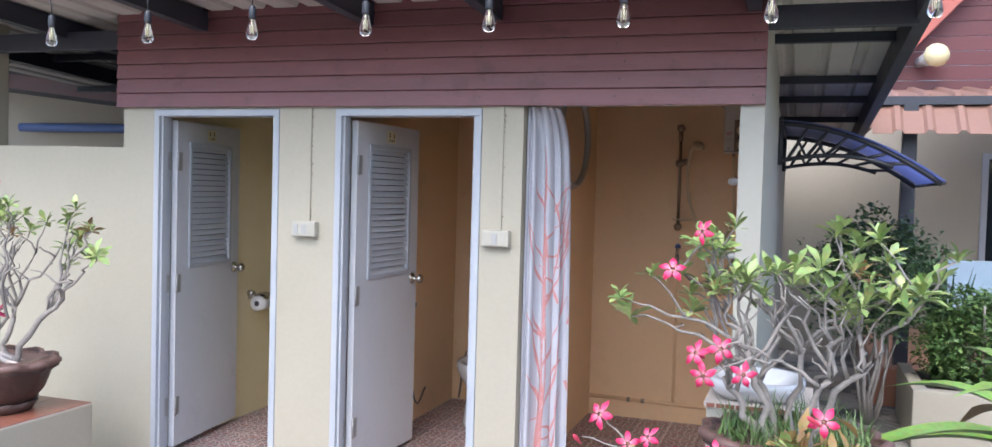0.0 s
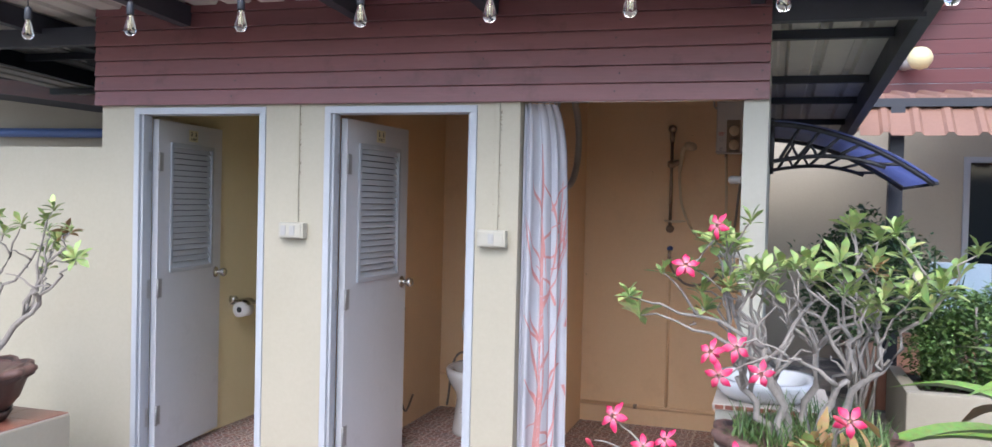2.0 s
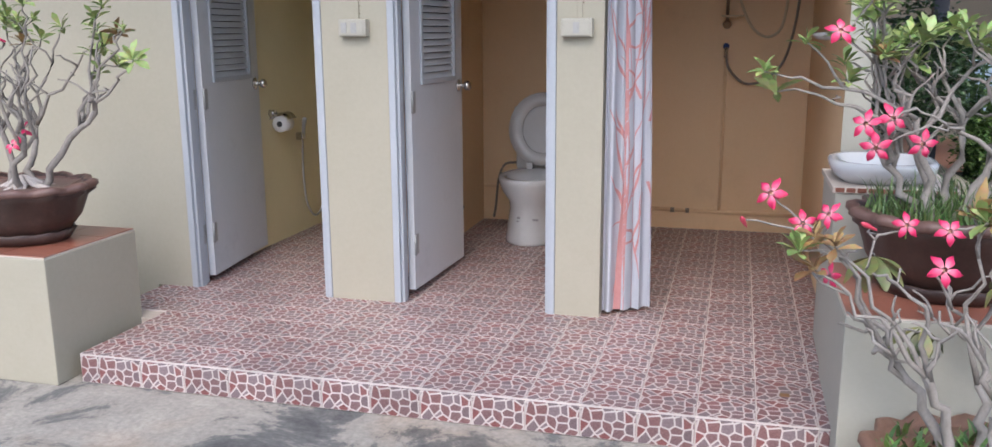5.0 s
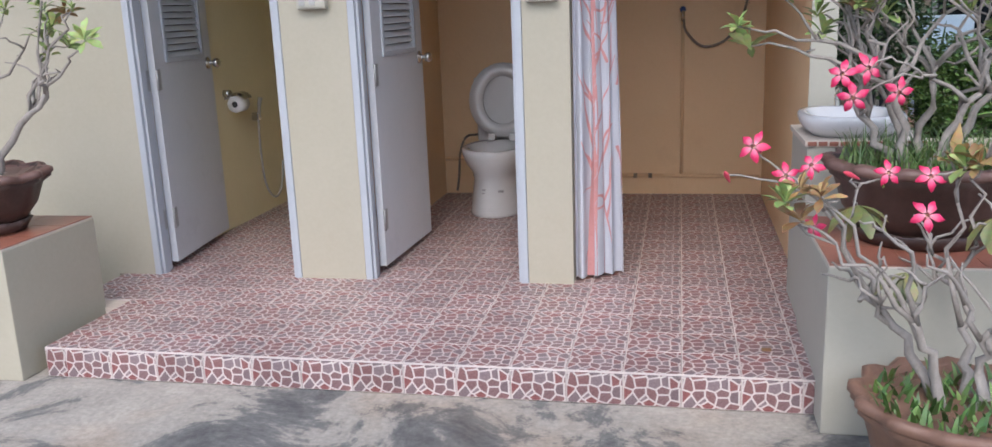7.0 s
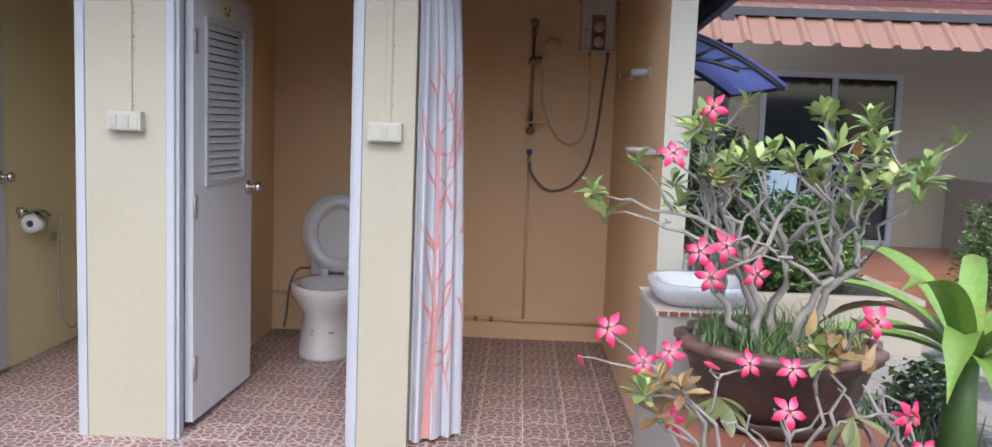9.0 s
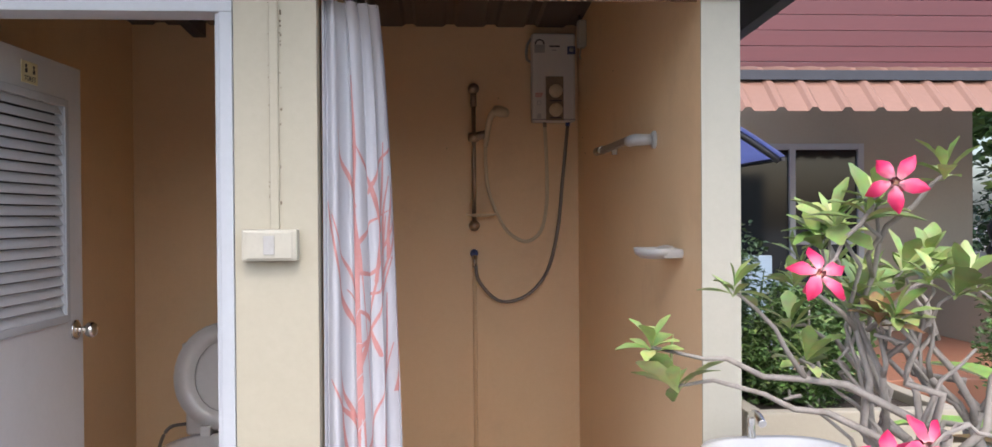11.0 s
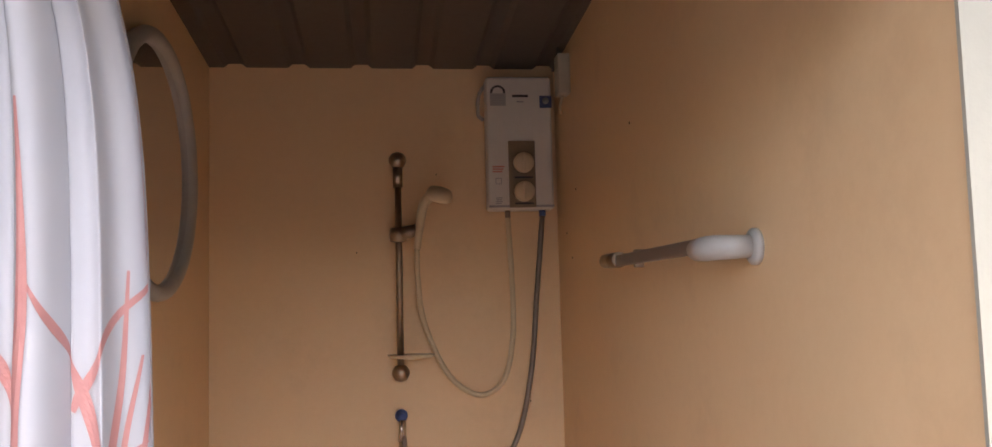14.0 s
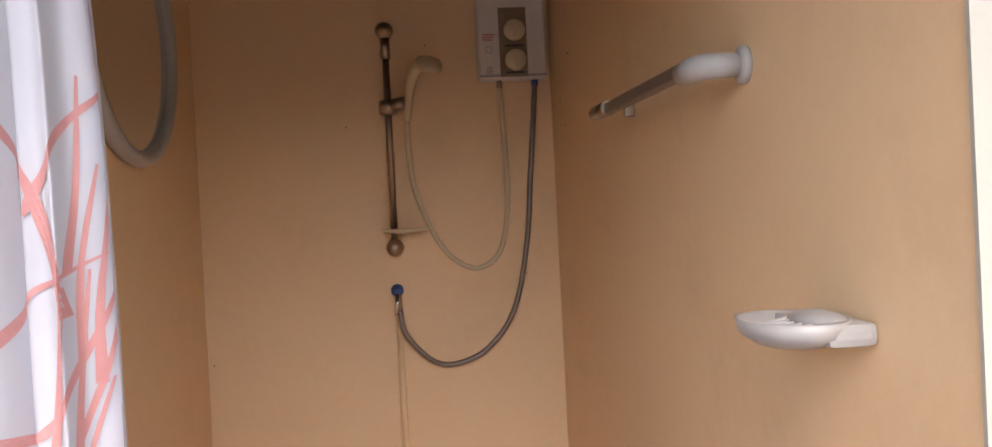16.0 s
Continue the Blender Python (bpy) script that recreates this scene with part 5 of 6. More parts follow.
    for k, e in enumerate(ends):
        face = Vector((r.uniform(-1.3, 0.9) - 0.15, -1, r.uniform(-0.15, 1.1))).to_track_quat("Z", "Y").to_matrix().to_4x4()
        hang("flower", FLOWERS[k % 3], plant, e, face @ Matrix.Rotation(r.uniform(0, 6), 4, "Z") @ Matrix.Scale(r.uniform(0.8, 1.15), 4), "pink flower with a pale throat")
    return plant


def bonsai_pot(name, at, rx, ry, h, label, tray=True, clay="pot", edge="pot_rim"):
    p = thing(name, at, label, "plant pot", "plant pots")
    x, y, z = at
    f = 1.0
    prof = [(0.60 * rx, z + 0.035), (0.68 * rx, z + 0.05), (0.84 * rx, z + 0.45 * h), (0.92 * rx, z + 0.78 * h, 0.5), (1.0 * rx, z + 0.86 * h, 1), (1.0 * rx, z + h, 1), (0.93 * rx, z + h + 0.006, 1), (0.88 * rx, z + 0.9 * h), (0.80 * rx, z + 0.7 * h)]
    b = bm_lathe(prof, (x, y, 0), 64, sy=ry / rx, wave=0.05, waves=13)
    part("bowl", b, M[clay], p, "clay bowl with a scalloped rim")
    part("rim", bm_lathe([(1.0 * rx, z + 0.9 * h, 1), (1.035 * rx, z + 0.94 * h, 1), (1.03 * rx, z + h + 0.004, 1), (0.95 * rx, z + h + 0.012, 1), (0.91 * rx, z + 0.97 * h, 1)], (x, y, 0), 64, sy=ry / rx, wave=0.05, waves=13), M[edge], p, "worn scalloped rim")
    part("soil", bm_lathe([(0.1 * rx, z + 0.8 * h), (0.90 * rx, z + 0.8 * h), (0.90 * rx, z + 0.84 * h), (0.5 * rx, z + 0.9 * h), (0.05 * rx, z + 0.92 * h)], (x, y, 0), 40, sy=ry / rx), M["soil"], p, "dark potting soil")
    if tray:
        part("tray", bm_lathe([(0.52 * rx, z), (0.66 * rx, z + 0.004), (0.74 * rx, z + 0.05, 1), (0.71 * rx, z + 0.054, 1), (0.62 * rx, z + 0.034)], (x, y, 0), 56, sy=ry / rx, wave=0.03, waves=14), M["pot"], p, "dark clay tray")
    return p


def tufts(name, centre, rx, ry, z, n, height, seed, material, label, width=0.005):
    """Many thin arching blades as one mesh."""
    r = random.Random(seed)
    bm = bmesh.new()
    for k in range(n):
        a, d = r.uniform(0, 6.28), math.sqrt(r.random())
        p = Vector((centre[0] + rx * d * math.cos(a), centre[1] + ry * d * math.sin(a), z))
        h = height * r.uniform(0.4, 1.1)
        out = Vector((r.uniform(-1, 1), r.uniform(-1, 1), 0)) * 0.45 * h
        side = Vector((-out.y, out.x, 0)).normalized() * width
        last = None
        for t, w in ((0, 1), (0.4, 0.9), (0.75, 0.6), (1.0, 0.1)):
            q = p + out * t * t + Vector((0, 0, h * (t - 0.25 * t * t)))
            row = (bm.verts.new(q - side * w), bm.verts.new(q + side * w))
            if last:
                bm.faces.new((last[0], last[1], row[1], row[0])).smooth = True
            last = row
    return solid(name, bm, material, label, "grass", "stuff")


def sprigs(bm, centre, radii, n, size, r, flat=0.0):
    """Small pointed leaves through a lumpy ellipsoid, denser to its skin."""
    for k in range(n):
        d = Vector((r.gauss(0, 1), r.gauss(0, 1), r.gauss(0, 1))).normalized()
        lump = 0.78 + 0.30 * noise.noise(d * 2.3 + Vector(centre)) + 0.12 * noise.noise(d * 6.0)
        p = Vector((d.x * radii[0], d.y * radii[1], d.z * radii[2])) * lump * r.uniform(0.55, 1.03)
        m = Matrix.Translation(Vector(centre) + p) @ Euler((r.uniform(-1, 1), r.uniform(-0.9, 0.5), r.uniform(0, 6.28))).to_matrix().to_4x4()
        s = size * r.uniform(0.6, 1.3)
        a, b, c, e = (bm.verts.new(m @ Vector(q)) for q in ((0, 0, 0), (s * 0.5, s * 0.26, s * 0.05), (s, 0, -s * 0.1), (s * 0.5, -s * 0.26, s * 0.05)))
        bm.faces.new((a, b, c, e))


def shrub(name, at, radii, n, size, seed, material, label, stem_top=None):
    r = random.Random(seed)
    x, y, z = at
    s = thing(name, (x, y, GROUND), label, "shrub", "garden shrubs")
    bm = bmesh.new()
    for k in range(9):
        a = 2 * math.pi * k / 9
        e = (x + 0.7 * radii[0] * math.cos(a) * r.uniform(0.3, 1), y + 0.7 * radii[1] * math.sin(a) * r.uniform(0.3, 1), z + radii[2] * r.uniform(-0.2, 0.7))
        bm_tube(branch_path((x + 0.03 * math.cos(a), y + 0.03 * math.sin(a), GROUND - 0.01), e, r, 0.03), [0.016 * (1 - 0.6 * k2 / 7) for k2 in range(8)], 6, bm)
    part("stem", bm, M["bark"], s)
    bm = bmesh.new()
    sprigs(bm, (x, y, z), radii, n, size, r)
    part("crown", bm, material, s, "dense small leaves")
    return s


# right-hand desert rose in its dark bowl, weeds at its foot
bonsai_pot("bonsai_pot", (0.075, 3.30, 0.452), 0.31, 0.29, 0.275, "dark glazed scalloped bonsai pot on a tray")
desert_rose("desert_rose", "tall desert rose with forking grey stems, pink flowers", (0.03, 3.27, 0.70), 6, 0.58, 1.49, 14, 5, 0.0168, 56,
            [(-0.24, 3.02, 1.455), (-0.34, 3.05, 1.32), (-0.25, 3.03, 1.04), (-0.17, 3.06, 1.055), (-0.09, 3.0, 0.985), (-0.22, 3.0, 0.97)], old=2, deep=0.40, low=0.42, slant=True)
tufts("weeds", (0.075, 3.30), 0.26, 0.24, 0.68, 520, 0.20, 3, M["grass"], "green grassy weeds in the pot", 0.0030)
tufts("leafy_weeds", (0.06, 3.27), 0.27, 0.25, 0.675, 260, 0.11, 31, M["leaf_mid"], "low broad-leaved weeds among the grass", 0.0085)
dead = thing("dry_leaves", (0.20, 3.05, 0.74), "curled brown dry leaves caught on the pot rim", "leaves")
r11 = random.Random(11)
for k in range(9):
    m = Euler((r11.uniform(-0.8, 0.8), r11.uniform(0.2, 1.3), r11.uniform(0, 6.28))).to_matrix().to_4x4()
    hang("leaf", OLD[k % 2], dead, (0.20 + r11.uniform(-0.09, 0.12), 3.05 + r11.uniform(-0.03, 0.06), 0.78 + r11.uniform(-0.03, 0.10)), m)
# low front pot on the ground with a second rose reaching over
bonsai_pot("bonsai_pot", (0.06, 2.64, GROUND), 0.29, 0.28, 0.285, "brown clay pot with a wavy rim on the concrete", tray=False, clay="pot_brown", edge="pot_brown")
desert_rose("desert_rose", "desert rose with pale trunks and many pink flowers", (0.06, 2.66, 0.13), 5, 0.46, 0.80, 23, 4, 0.0185, 7,
            [(-0.526, 2.80, 0.853), (-0.431, 2.80, 0.766), (-0.363, 2.78, 0.80), (-0.152, 2.78, 0.778), (-0.039, 2.78, 0.767), (-0.051, 2.74, 0.664), (-0.348, 2.78, 0.616), (0.159, 2.75, 0.914), (0.298, 2.72, 0.579), (0.181, 2.72, 0.507), (0.254, 2.72, 0.669)], old=5, lean=(-0.06, 0.06), deep=0.55, low=0.45,
            buds=[(-0.593, 2.82, 0.769), (-0.249, 2.78, 0.781), (0.137, 2.74, 0.926), (0.264, 2.72, 0.694)],
            rosettes=[(-0.095, 2.72, 0.49), (0.135, 2.76, 0.644), (-0.224, 2.78, 0.675)])
tufts("weeds", (0.05, 2.62), 0.25, 0.24, 0.11, 300, 0.12, 8, M["leaf_mid"], "small leafy weeds in the pot", 0.009)
# left-hand pot
bonsai_pot("bonsai_pot", (-3.705, 3.30, 0.428), 0.345, 0.27, 0.25, "dark glazed scalloped bonsai pot on a tray")
desert_rose("desert_rose", "desert rose with grey stems and a few pink flowers", (-3.66, 3.31, 0.645), 4, 0.52, 1.44, 36, 5, 0.018, 24,
            [(-3.64, 3.25, 1.534), (-3.69, 3.24, 1.50), (-3.66, 3.24, 1.31), (-3.55, 3.22, 0.92), (-3.61, 3.22, 0.86)], old=2, lean=(0.17, 0), deep=0.5, low=0.55)
bm = bmesh.new()
r7 = random.Random(77)
for k in range(14):
    a = r7.uniform(0, 6.28)
    p0 = Vector((-3.66, 3.31, 0.705))
    e = p0 + Vector((0.16 * math.cos(a), 0.12 * math.sin(a), -0.055))
    bm_tube(branch_path(p0, e, r7, 0.012, 5), [0.014 - 0.0015 * j for j in range(6)], 7, bm)
roots = solid("root", bm, M["root"], "pale exposed roots spreading over the soil", "root")

# broad strap-leaved plant beside the pedestal
crinum = thing("strap_leaf_plant", (1.22, 4.35, GROUND), "spider lily with broad arching light green leaves", "plant")
r8 = random.Random(4)
for k in range(15):
    az = 2 * math.pi * k / 15 + r8.uniform(-0.2, 0.2)
    ln, wd, el = r8.uniform(1.0, 1.25), r8.uniform(0.11, 0.15), r8.uniform(0.55, 1.2)
    bm, last = bmesh.new(), None
    for j in range(13):
        t = j / 12
        d = ln * (math.cos(el) * t + 0.25 * t * t)
        z = 0.40 + ln * (math.sin(el) * t - (0.25 + 0.6 * math.cos(el)) * t * t)
        w = wd * (0.35 + 0.65 * math.sin(math.pi * min(1, t * 0.8 + 0.15))) * (1 if t < 0.75 else max(0.04, 1 - (t - 0.75) / 0.26))
        row = [bm.verts.new((1.22 + d * math.cos(az) - s * w / 2 * math.sin(az), 4.35 + d * math.sin(az) + s * w / 2 * math.cos(az), z + 0.22 * w * abs(s))) for s in (-1, -0.5, 0, 0.5, 1)]
        if last:
            for i in range(4):
                bm.faces.new((last[i], last[i + 1], row[i + 1], row[i])).smooth = True
        last = row
    part("leaf", bm, M["leaf_old"] if k == 4 else M["leaf_broad"], crinum)

part("stalk", bm_tube([(1.22, 4.35, GROUND), (1.21, 4.36, 0.15), (1.22, 4.35, 0.46)], [0.09, 0.075, 0.05], 12), M["leaf_mid"], crinum, "thick leaf-base stalk")

# ---- string lights ----
wire = thing("string_lights", (-1.4, 3.29, 2.44), "black string of clear filament bulbs under the eaves", "string lights")
xs = [-3.84 + 0.539 * k + 0.028 * math.sin(math.pi * min(1.0, max(0.0, (k - 1) / 7.0))) for k in range(10)]
bm = bm_tube([(-4.4, 3.262, 2.445), (0.58, 3.262, 2.445)], 0.004, 8)
part("cable", bm, M["black_plastic"], wire)
for x in xs:
    if x > 0.55:
        continue
    z = 2.242
    bm = bm_tube([(x, 3.262, 2.445), (x + 0.004, 3.275, 2.37), (x, 3.28, z + 0.095)], 0.0028, 6)
    bm_lathe([(0.006, z + 0.10), (0.013, z + 0.093), (0.016, z + 0.08), (0.016, z + 0.045), (0.0145, z + 0.04)], (x, 3.28, 0), 16, bm=bm)
    sock = part("socket", bm, M["black_plastic"], wire, "black bulb socket")
    part("bulb", bm_lathe([(0.010, z + 0.042), (0.0135, z + 0.03), (0.021, z + 0.0), (0.0255, z - 0.022), (0.024, z - 0.036), (0.015, z - 0.046), (0.002, z - 0.049)], (x, 3.28, 0), 20), M["bulb_glass"], sock, "clear glass bulb")
    bm = bm_tube([(x, 3.28, z + 0.04), (x, 3.28, z - 0.02)], 0.003, 6)
    bm_tube([(x - 0.007, 3.28, z + 0.015), (x - 0.006, 3.28, z - 0.025)], 0.0012, 5, bm=bm)
    bm_tube([(x + 0.007, 3.28, z + 0.015), (x + 0.006, 3.28, z - 0.025)], 0.0012, 5, bm=bm)
    part("filament", bm, M["yellow_shade"], sock)
cable = solid("orange_cable", bm_tube(arc_points([(-0.9, 3.9, 2.46), (-0.3, 3.7, 2.44), (0.1, 3.6, 2.41), (0.35, 3.55, 2.405), (0.55, 3.45, 2.44)], 8), 0.004, 6), surf("orange_cable", (0.35, 0.15, 0.05), (0.45, 0.2, 0.08), 8, 60, 0.5), "thin orange cable slung under the roof sheets", "cable")

# ---- door canopy on the side wall ----
canopy = thing("door_canopy", (-0.097, 7.2, 1.9), "blue polycarbonate door canopy on black arched brackets", "canopy")


def arch(s, low):
    """Height along the canopy, s from the wall (0) to the tip (1)."""
    hi = 2.095 - 0.03 * s - 0.37 * s ** 2.0
    return hi if not low else 1.780 + 0.10 * math.sin(min(1, s * 1.25) * math.pi * 0.62) - 0.13 * max(0, s - 0.3) ** 1.3


for y in (6.5, 8.0):
    hi = [(-0.095 + 1.04 * s, y, arch(s, False)) for s in (k / 16 for k in range(17))]
    lo = [(-0.095 + 0.74 * s, y, 1.835 + 0.10 * math.sin(math.pi * 0.75 * s) - 0.10 * s) for s in (k / 12 for k in range(13))]
    bm = bm_tube(hi, 0.019, 8)
    bm_tube(lo, 0.016, 8, bm=bm)
    bm_tube([(-0.085, y, 1.805), (-0.085, y, 2.105)], 0.02, 8, bm=bm)
    for a, b in ((3, 1), (5, 3), (7, 5), (9, 7), (11, 9), (13, 11)):
        bm_tube([hi[a], lo[min(12, b)]], [0.011, 0.013], 8, bm=bm)
    for a, b in ((1, 3), (3, 5)):
        bm_tube([Vector(hi[a]).lerp(Vector(lo[b]), 0.5), lo[b]], 0.010, 8, bm=bm)
    part("bracket", bm, M["black_plastic"], canopy, "black arched plastic bracket")
bm, last = bmesh.new(), None
for k in range(21):
    s = k / 20
    row = [bm.verts.new((-0.095 + 1.06 * s, yy, arch(s, False) + 0.02)) for yy in (6.46, 8.05)]
    if last:
        bm.faces.new((last[0], last[1], row[1], row[0])).smooth = True
    last = row
geom = bmesh.ops.extrude_face_region(bm, geom=bm.faces[:])["geom"]
for v in geom:
    if isinstance(v, bmesh.types.BMVert):
        v.co.z += 0.004
sheet = part("sheet", bm, M["canopy_sheet"], canopy, "translucent blue sheet")
part("front_bar", bm_tube([(0.955, 6.46, 1.703), (0.955, 8.05, 1.703)], 0.012, 8), M["black_plastic"], canopy)
part("wall_bar", bm_box(-0.096, -0.07, 6.46, 8.05, 2.085, 2.135, 0.004), M["black_plastic"], canopy)

# ---- house behind ----
HY, PZ = 10.6, 0.2
structure("wall_house_1", bm_box(-3.2, 1.87, HY, HY + 0.15, GROUND, 2.75), M["house"], "beige rendered wall of the neighbouring house", "wall")
structure("wall_house_2", bm_box(3.42, 4.58, HY, HY + 0.15, GROUND, 2.75), M["house"], "beige rendered wall beside the glass door", "wall")
structure("wall_house_3", bm_box(1.87, 3.42, HY, HY + 0.15, 2.11, 2.75), M["house"], "beige rendered wall over the glass door", "wall")
structure("wall_house_4", bm_box(1.87, 3.42, HY, HY + 0.15, GROUND, PZ), M["house"], "beige rendered sill under the glass door", "wall")
structure("porch_floor", bm_box(0.7, 7.5, 8.0, HY, GROUND, PZ, 0.01), M["red_brown_floor"], "smooth red-brown tiled porch floor", "floor")
win = tagged(new("window_1"), "sliding glass door in a white frame with dark panes", "window", kind="structure")
win.location = (2.69, HY, PZ)
for a, b in ((1.87, 1.93), (2.65, 2.71), (3.36, 3.42)):
    part("window_frame", bm_box(a, b, HY - 0.03, HY + 0.06, PZ, 2.11, 0.004), M["upvc"], win)
for a, b in ((PZ, PZ + 0.06), (1.09, 1.13), (2.05, 2.11)):
    part("window_frame", bm_box(1.93 if b != 1.13 else 2.71, 2.65 if b != 1.13 else 3.36, HY - 0.028, HY + 0.058, a, b, 0.004), M["upvc"], win)
    if b != 1.13:
        part("window_frame", bm_box(2.71, 3.36, HY - 0.028, HY + 0.058, a, b, 0.004), M["upvc"], win)
for a, b in ((1.93, 2.65), (2.71, 3.36)):
    part("pane", bm_box(a, b, HY + 0.01, HY + 0.016, PZ + 0.06, 2.05), M["pane"], win, "dark reflecting glass")
# corrugated awning on posts
awn = thing("porch_awning", (3.5, 9.2, 2.3), "weathered terracotta corrugated metal awning", "awning")
bm = bmesh.new()
rows = []
x = 0.6
prof = []
while x < 8.4:
    prof += [(x, 0.0), (x + 0.15, 0.0), (x + 0.175, 0.028), (x + 0.215, 0.028), (x + 0.24, 0.0)]
    x += 0.24
for t in range(9):
    a = t / 8
    y = 7.92 + 1.65 * a
    z = 2.13 + 0.30 * math.sin(min(1, a * 3.2) * math.pi / 2) + 0.24 * a if a < 0.32 else 2.13 + 0.30 + 0.24 * a
    rows.append([bm.verts.new((px, y if t else 7.90, z + pz)) for px, pz in prof])
for a, b in zip(rows, rows[1:]):
    for i in range(len(prof) - 1):
        bm.faces.new((a[i], a[i + 1], b[i + 1], b[i]))
geom = bmesh.ops.extrude_face_region(bm, geom=bm.faces[:])["geom"]
for v in geom:
    if isinstance(v, bmesh.types.BMVert):
        v.co.z -= 0.004
part("sheet", bm, M["awning"], awn)
part("end_board", bm_box(0.575, 0.598, 7.95, 9.5, 2.175, 2.455), M["awning"], awn)
for x in (0.907, 7.0):
    part("post", bm_box(x - 0.055, x + 0.055, 8.12, 8.23, GROUND, 2.395), M["steel_dark"], awn, "black steel post")
part("front_beam", bm_box(0.62, 8.3, 8.14, 8.21, 2.385, 2.455), M["steel_dark"], awn)
# red boarded gable above the awning
gable = tagged(new("gable_cladding"), "dark red painted horizontal boards of the gable", "cladding", kind="structure")
for k in range(22):
    z = 2.62 + 0.14 * k
    left = 0.60 + 0.14 * k / 1.1
    part("board", bm_box(left, 8.5 - 0.1 * k, 9.55, 9.58, z, z + 0.136, 0.004), M["gable"], gable)
bm = bm_box(0, 1, 9.35, 9.42, 0, 0.22)
for v in bm.verts:
    s = v.co.x
    v.co.x, v.co.z = 0.45 + 3.2 * s, 2.40 + 3.52 * s + v.co.z
part("rake_board", bm, M["fascia"], gable, "faded red rake board")
lamp = thing("wall_lamp", (1.16, 9.3, 2.94), "round yellowed globe lamp on the gable", "lamp")
part("globe", bm_lathe([(0.004, -0.11), (0.07, -0.09), (0.11, -0.03), (0.115, 0.01), (0.09, 0.07), (0.05, 0.10), (0.004, 0.11)], (1.22, 9.28, 2.96), 24), M["yellow_shade"], lamp, "yellowed globe")
part("mount", bm_tube([(1.10, 9.50, 2.92), (1.18, 9.30, 2.95)], [0.05, 0.07], 14), M["plastic"], lamp)
# porch side: low parapet with a small figure, openings to the garden
structure("porch_parapet", bm_box(4.0, 4.75, 8.9, HY, PZ, 1.0, 0.01), M["house"], "low beige porch parapet with dark top", "wall")
fig = thing("garden_figure", (4.2, 9.6, 1.0), "small dark and white garden ornament on the parapet", "ornament")
bm = bm_lathe([(0.09, 1.0), (0.10, 1.05), (0.06, 1.14), (0.085, 1.22), (0.09, 1.28), (0.05, 1.34), (0.02, 1.36)], (4.2, 9.6, 0), 16)
part("body", bm, M["black_plastic"], fig)
part("front", bm_lathe([(0.02, 1.06), (0.06, 1.10), (0.05, 1.16), (0.02, 1.18)], (4.17, 9.55, 0), 14), M["plastic"], fig, "white front")
for x in (4.62, 6.3):
    structure("porch_post", bm_box(x, x + 0.12, 9.0, 9.12, PZ, 2.5), M["steel_dark"], "dark porch post", "post")
bench = thing("wooden_chair", (5.3, 9.9, PZ), "wooden slatted garden chair on the porch", "chair")
for k in range(6):
    part("slat", bm_box(4.95 + 0.11 * k, 5.02 + 0.11 * k, 9.95, 9.98, 0.75, 1.35, 0.004), M["timber"], bench)
part("seat", bm_box(4.9, 5.6, 9.45, 9.98, 0.62, 0.67, 0.006), M["timber"], bench)
for x in (4.92, 5.54):
    for y in (9.47, 9.93):
        part("leg", bm_box(x, x + 0.05, y, y + 0.05, PZ, 1.4 if y > 9.6 else 0.62, 0.004), M["timber"], bench)

# ---- garden between ----
shrub("shrub", (0.62, 7.3, 0.98), (0.62, 0.5, 0.62), 5200, 0.055, 41, M["leaf_dark"], "dense dark green rounded shrub behind the washroom")
shrub("hedge_shrub", (1.38, 7.22, 0.55), (0.56, 0.40, 0.52), 7500, 0.05, 42, M["leaf_mid"], "leafy mid-green hedge shrub in the planter")
shrub("hedge_shrub", (3.0, 7.2, 0.55), (0.55, 0.5, 0.62), 3600, 0.055, 44, M["leaf_mid"], "leafy mid-green hedge shrub by the porch")
shrub("hedge_shrub", (6.7, 12.5, 1.0), (1.5, 0.7, 1.25), 4200, 0.11, 45, M["leaf_dark"], "tall dark garden hedge beyond the porch")
planter = thing("planter_wall", (1.45, 6.75, GROUND), "low buff rendered planter with weathered edge", "planter")
part("front", bm_box(0.85, 2.1, 6.70, 6.80, GROUND, 0.28, 0.01), M["house"], planter)
for x in (0.85, 2.0):
    part("side", bm_box(x, x + 0.1, 6.804, 7.8, GROUND, 0.28, 0.01), M["house"], planter)
part("earth", bm_box(0.954, 1.996, 6.804, 7.8, GROUND, 0.22), M["soil"], planter)
snake = thing("snake_plant", (1.16, 7.6, 0.2), "upright dark green snake plant beside the post", "plant")
r9 = random.Random(9)
for k in range(12):
    a = 2 * math.pi * k / 12
    bm, last = bmesh.new(), None
    h = r9.uniform(0.75, 1.25)
    lean = r9.uniform(0.05, 0.25)
    for j in range(6):
        t = j / 5
        w = 0.03 * (1 - 0.9 * t ** 3)
        c = Vector((1.16 + (0.07 + lean * t * t) * math.cos(a), 7.6 + (0.07 + lean * t * t) * math.sin(a), 0.06 + h * t))
        row = [bm.verts.new(c + Vector((s * w * -math.sin(a + 0.5), s * w * math.cos(a + 0.5), 0))) for s in (-1, 0, 1)]
        if last:
            for i in (0, 1):
                bm.faces.new((last[i], last[i + 1], row[i + 1], row[i]))
        last = row
    part("leaf", bm, M["leaf_dark"], snake)
chair = thing("plastic_chair", (1.55, 8.6, PZ), "pale blue plastic garden chair on the porch", "chair")
part("seat", bm_box(1.3, 1.8, 8.4, 8.85, 0.60, 0.64, 0.01), M["chair_blue"], chair)
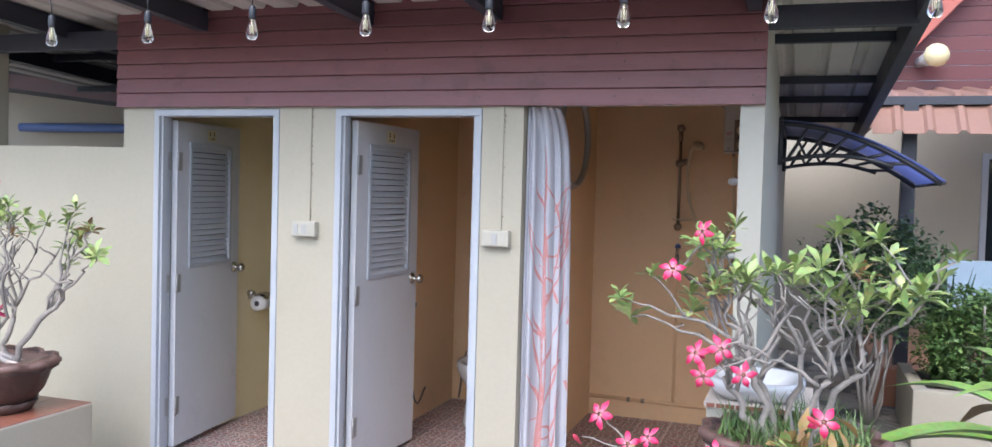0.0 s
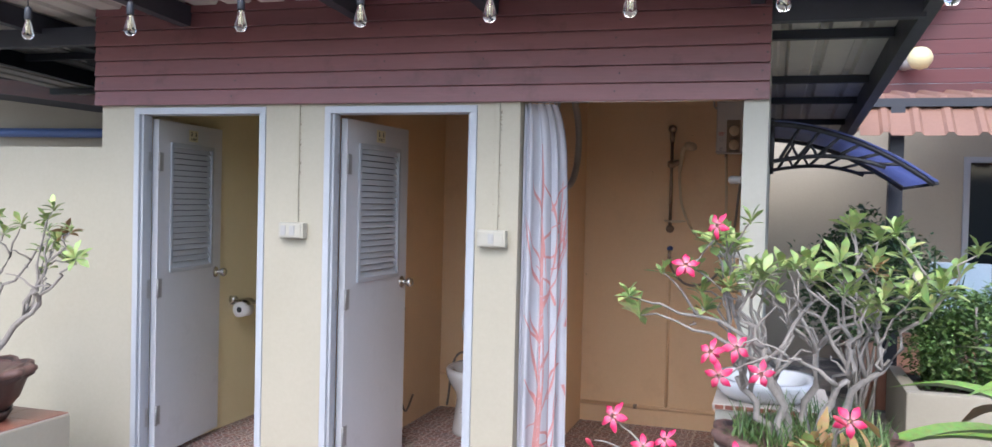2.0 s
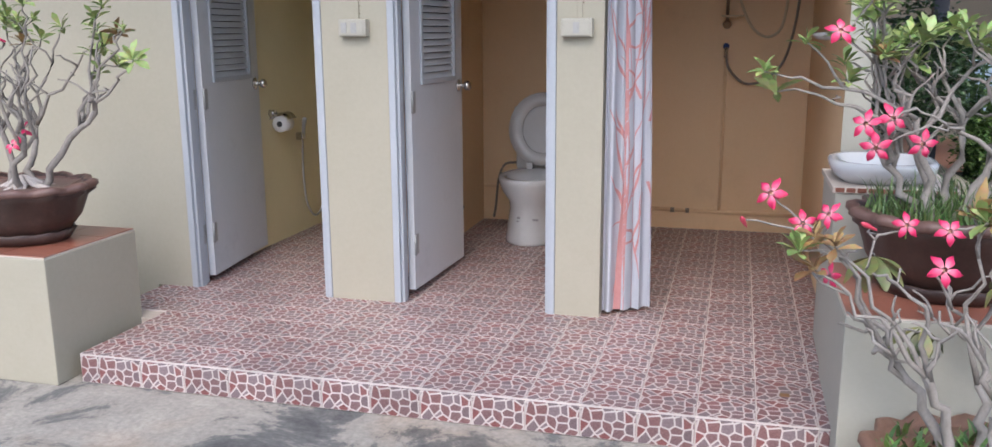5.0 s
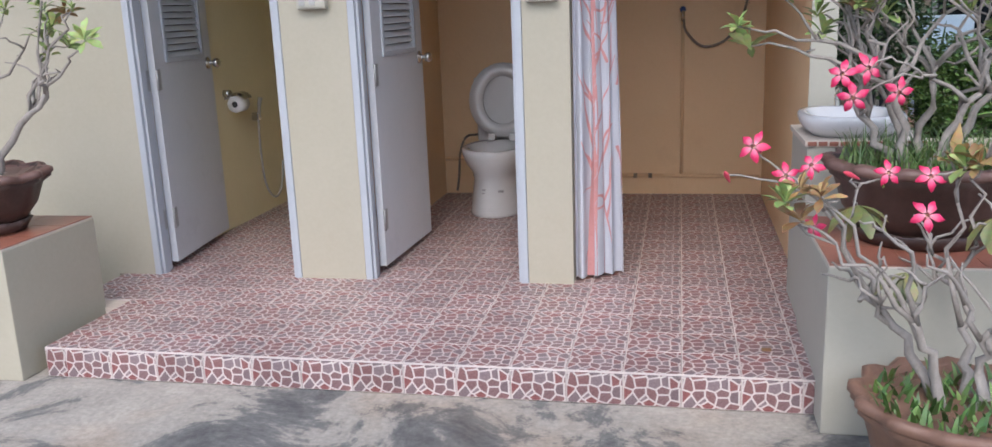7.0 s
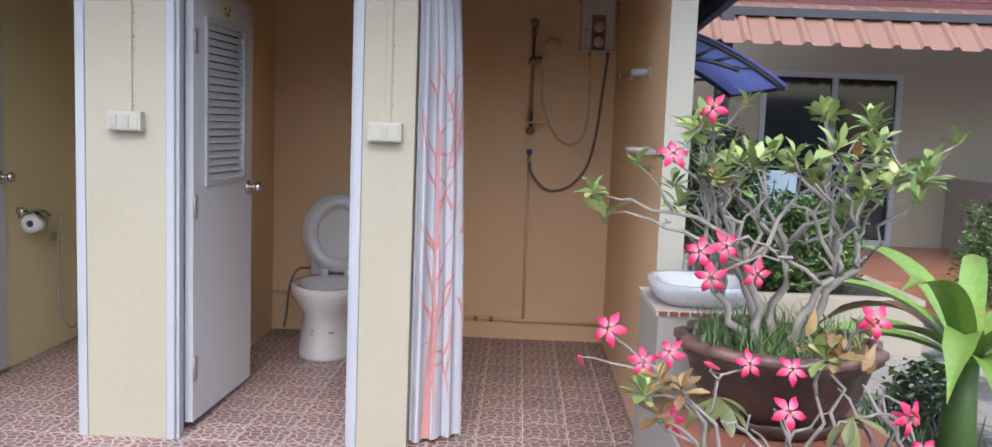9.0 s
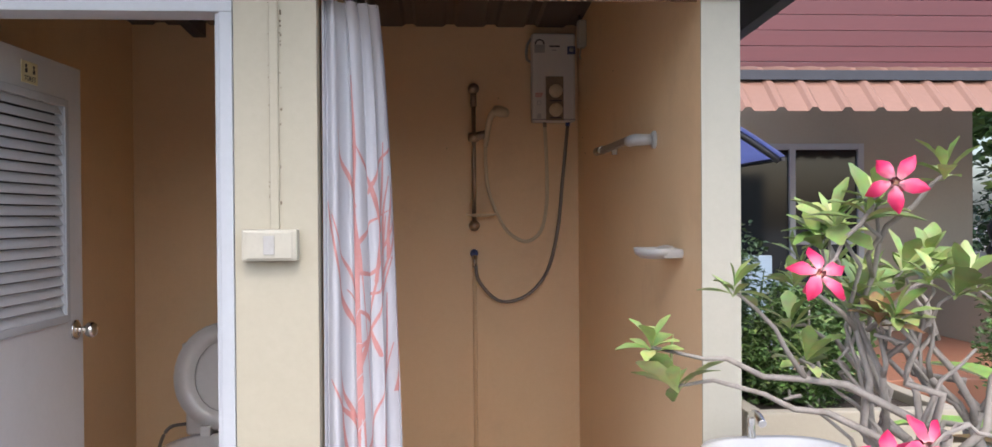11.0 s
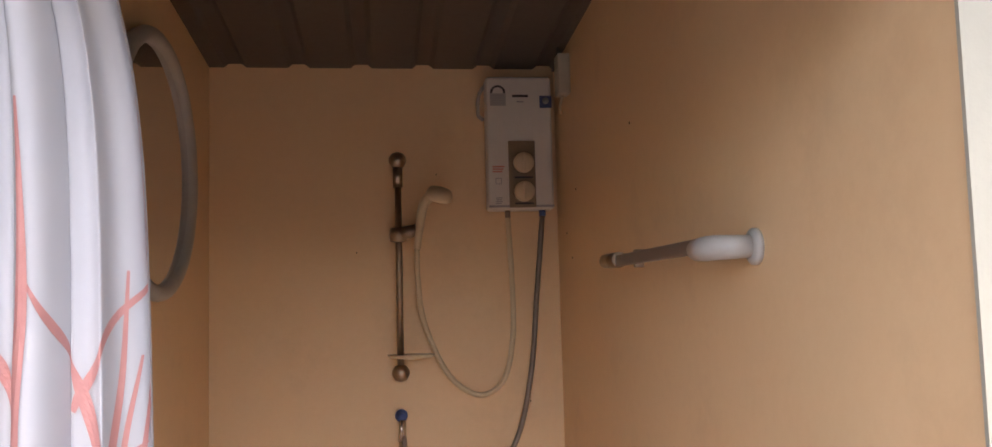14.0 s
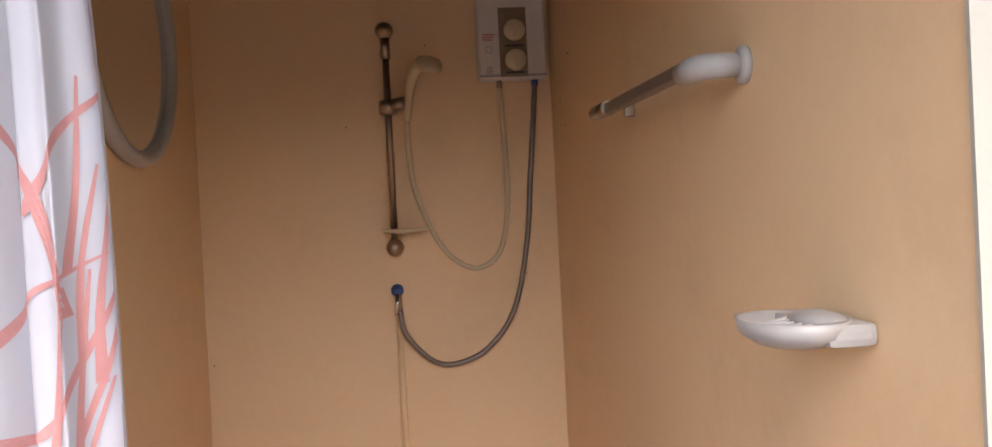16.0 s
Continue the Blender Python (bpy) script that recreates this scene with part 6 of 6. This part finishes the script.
part("backrest", bm_box(1.3, 1.8, 8.83, 8.87, 0.64, 1.07, 0.015), M["chair_blue"], chair)
for x in (1.3, 1.755):
    part("armrest", bm_box(x, x + 0.045, 8.4, 8.85, 0.84, 0.875, 0.008), M["chair_blue"], chair)
    for y in (8.41, 8.80):
        part("leg", bm_box(x, x + 0.045, y, y + 0.045, PZ, 0.84 if y < 8.6 else 0.64, 0.006), M["chair_blue"], chair)
tufts("garden_weeds", (0.75, 4.6), 0.75, 0.9, GROUND, 420, 0.32, 12, M["grass"], "tall grassy weeds and low plants on the bed", 0.008)
for k, (x, y) in enumerate(((0.60, 3.4), (0.62, 4.3), (1.7, 4.4), (0.95, 2.8), (1.3, 4.9))):
    shrub("low_plant", (x, y, 0.12), (0.24, 0.22, 0.24), 420, 0.06, 60 + k, M["leaf_mid"], "low leafy bedding plant")
rails = thing("timber_post", (0.62, 2.98, GROUND), "red-brown painted timber bollard beside the pedestal", "post")
part("post", bm_box(0.455, 0.53, 2.97, 3.06, GROUND, 0.40, 0.006), M["timber"], rails)

# ---- beyond the low yard wall ----
structure("wall_neighbour", bm_box(-18, -3.2, 8.2, 8.35, GROUND, 2.62), M["house"], "shaded beige wall beyond the yard", "wall")
nb = tagged(new("neighbour_eaves"), "dark red fascia of the neighbouring roof", "trim", kind="structure")
bm = bm_box(0, 1, 6.6, 6.66, 0, 0.36)
for v in bm.verts:
    s = v.co.x
    v.co.x, v.co.z = -9.6 + 5.9 * s, 2.70 - 0.66 * s + v.co.z
part("fascia_board", bm, M["board"], nb)
# dark slab added under the neighbour's roof to keep the gap in shade
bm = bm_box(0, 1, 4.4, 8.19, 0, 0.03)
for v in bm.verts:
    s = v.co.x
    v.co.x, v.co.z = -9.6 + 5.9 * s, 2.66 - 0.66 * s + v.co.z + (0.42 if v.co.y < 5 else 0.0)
part("shade_soffit", bm, M["shade_dark"], nb)
# side of the gap, its shade painted as a near-black colour
structure("wall_gap_side", bm_box(-3.75, -3.605, 4.3, 8.2, GROUND, 2.4), M["shade_dark"], "wall beyond the yard, shade put into its dark colour", "wall")
pipe2 = solid("blue_pipe", bm_tube([(-8.6, 8.1, 2.16), (-3.76, 8.1, 2.14)], 0.05, 12), M["blue"], "blue plastic water pipe along the far wall", "pipe")
meter = thing("electric_meter", (-4.68, WALL - 0.03, 2.0), "white electricity meter box on the wall", "meter")
part("case", bm_box(-4.76, -4.60, WALL - 0.12, WALL - 0.032, 1.90, 2.16, 0.012), M["plastic"], meter)
part("window", bm_box(-4.74, -4.63, WALL - 0.123, WALL - 0.119, 2.03, 2.10, 0.002), M["ink"], meter)
bm = bmesh.new()
for k in range(5):
    bm_box(-4.735 + 0.02 * k, -4.722 + 0.02 * k, WALL - 0.122, WALL - 0.1195, 1.965, 1.985, bm=bm)
part("digits", bm, M["ink"], meter)


# ---- trees far behind ----
def tree(at, h, seed):
    r = random.Random(seed)
    x, y, z = at
    t = thing("tree", at, "broad green garden tree behind the houses", "tree", "far trees")
    bm = bm_tube(branch_path((x, y, z - 0.1), (x + 0.3, y, z + 0.55 * h), r, 0.08), [0.18 - 0.012 * k for k in range(8)], 9)
    bm2 = bmesh.new()
    for k in range(9):
        a = 2 * math.pi * k / 9
        e = Vector((x + 0.3 * h * math.cos(a) * r.uniform(0.5, 1), y + 0.3 * h * math.sin(a) * r.uniform(0.5, 1), z + h * r.uniform(0.55, 0.95)))
        bm_tube(branch_path((x + 0.3, y, z + 0.5 * h), e, r, 0.1), [0.07 - 0.007 * j for j in range(8)], 6, bm)
        sprigs(bm2, e, (0.2 * h, 0.2 * h, 0.15 * h), 420, 0.22, r)
    part("trunk", bm, M["bark"], t)
    part("crown", bm2, M["leaf_mid"], t)


for k, (x, y, h) in enumerate(((-7.5, 14.0, 6.0), (-11.0, 13.0, 6.5), (-4.5, 15.5, 5.5), (7.5, 13.0, 4.5), (9.5, 11.5, 4.5), (6.2, 15.5, 5.0))):
    tree((x, y, GROUND), h, 80 + k)
# unseen house wall across the yard, behind the camera, added for bounce light
structure("bounce_wall", bm_box(-9, 9, -7.2, -7.0, GROUND, 2.6), M["house"], "unseen pale wall behind the camera, added to bounce light", "wall")
leafbit = solid("fallen_leaf", bm_box(-0.43, -0.395, 3.34, 3.37, 0.0005, 0.003, 0.0008, seg=1), M["leaf_old"], "fallen orange leaf on the tiles", "leaf")
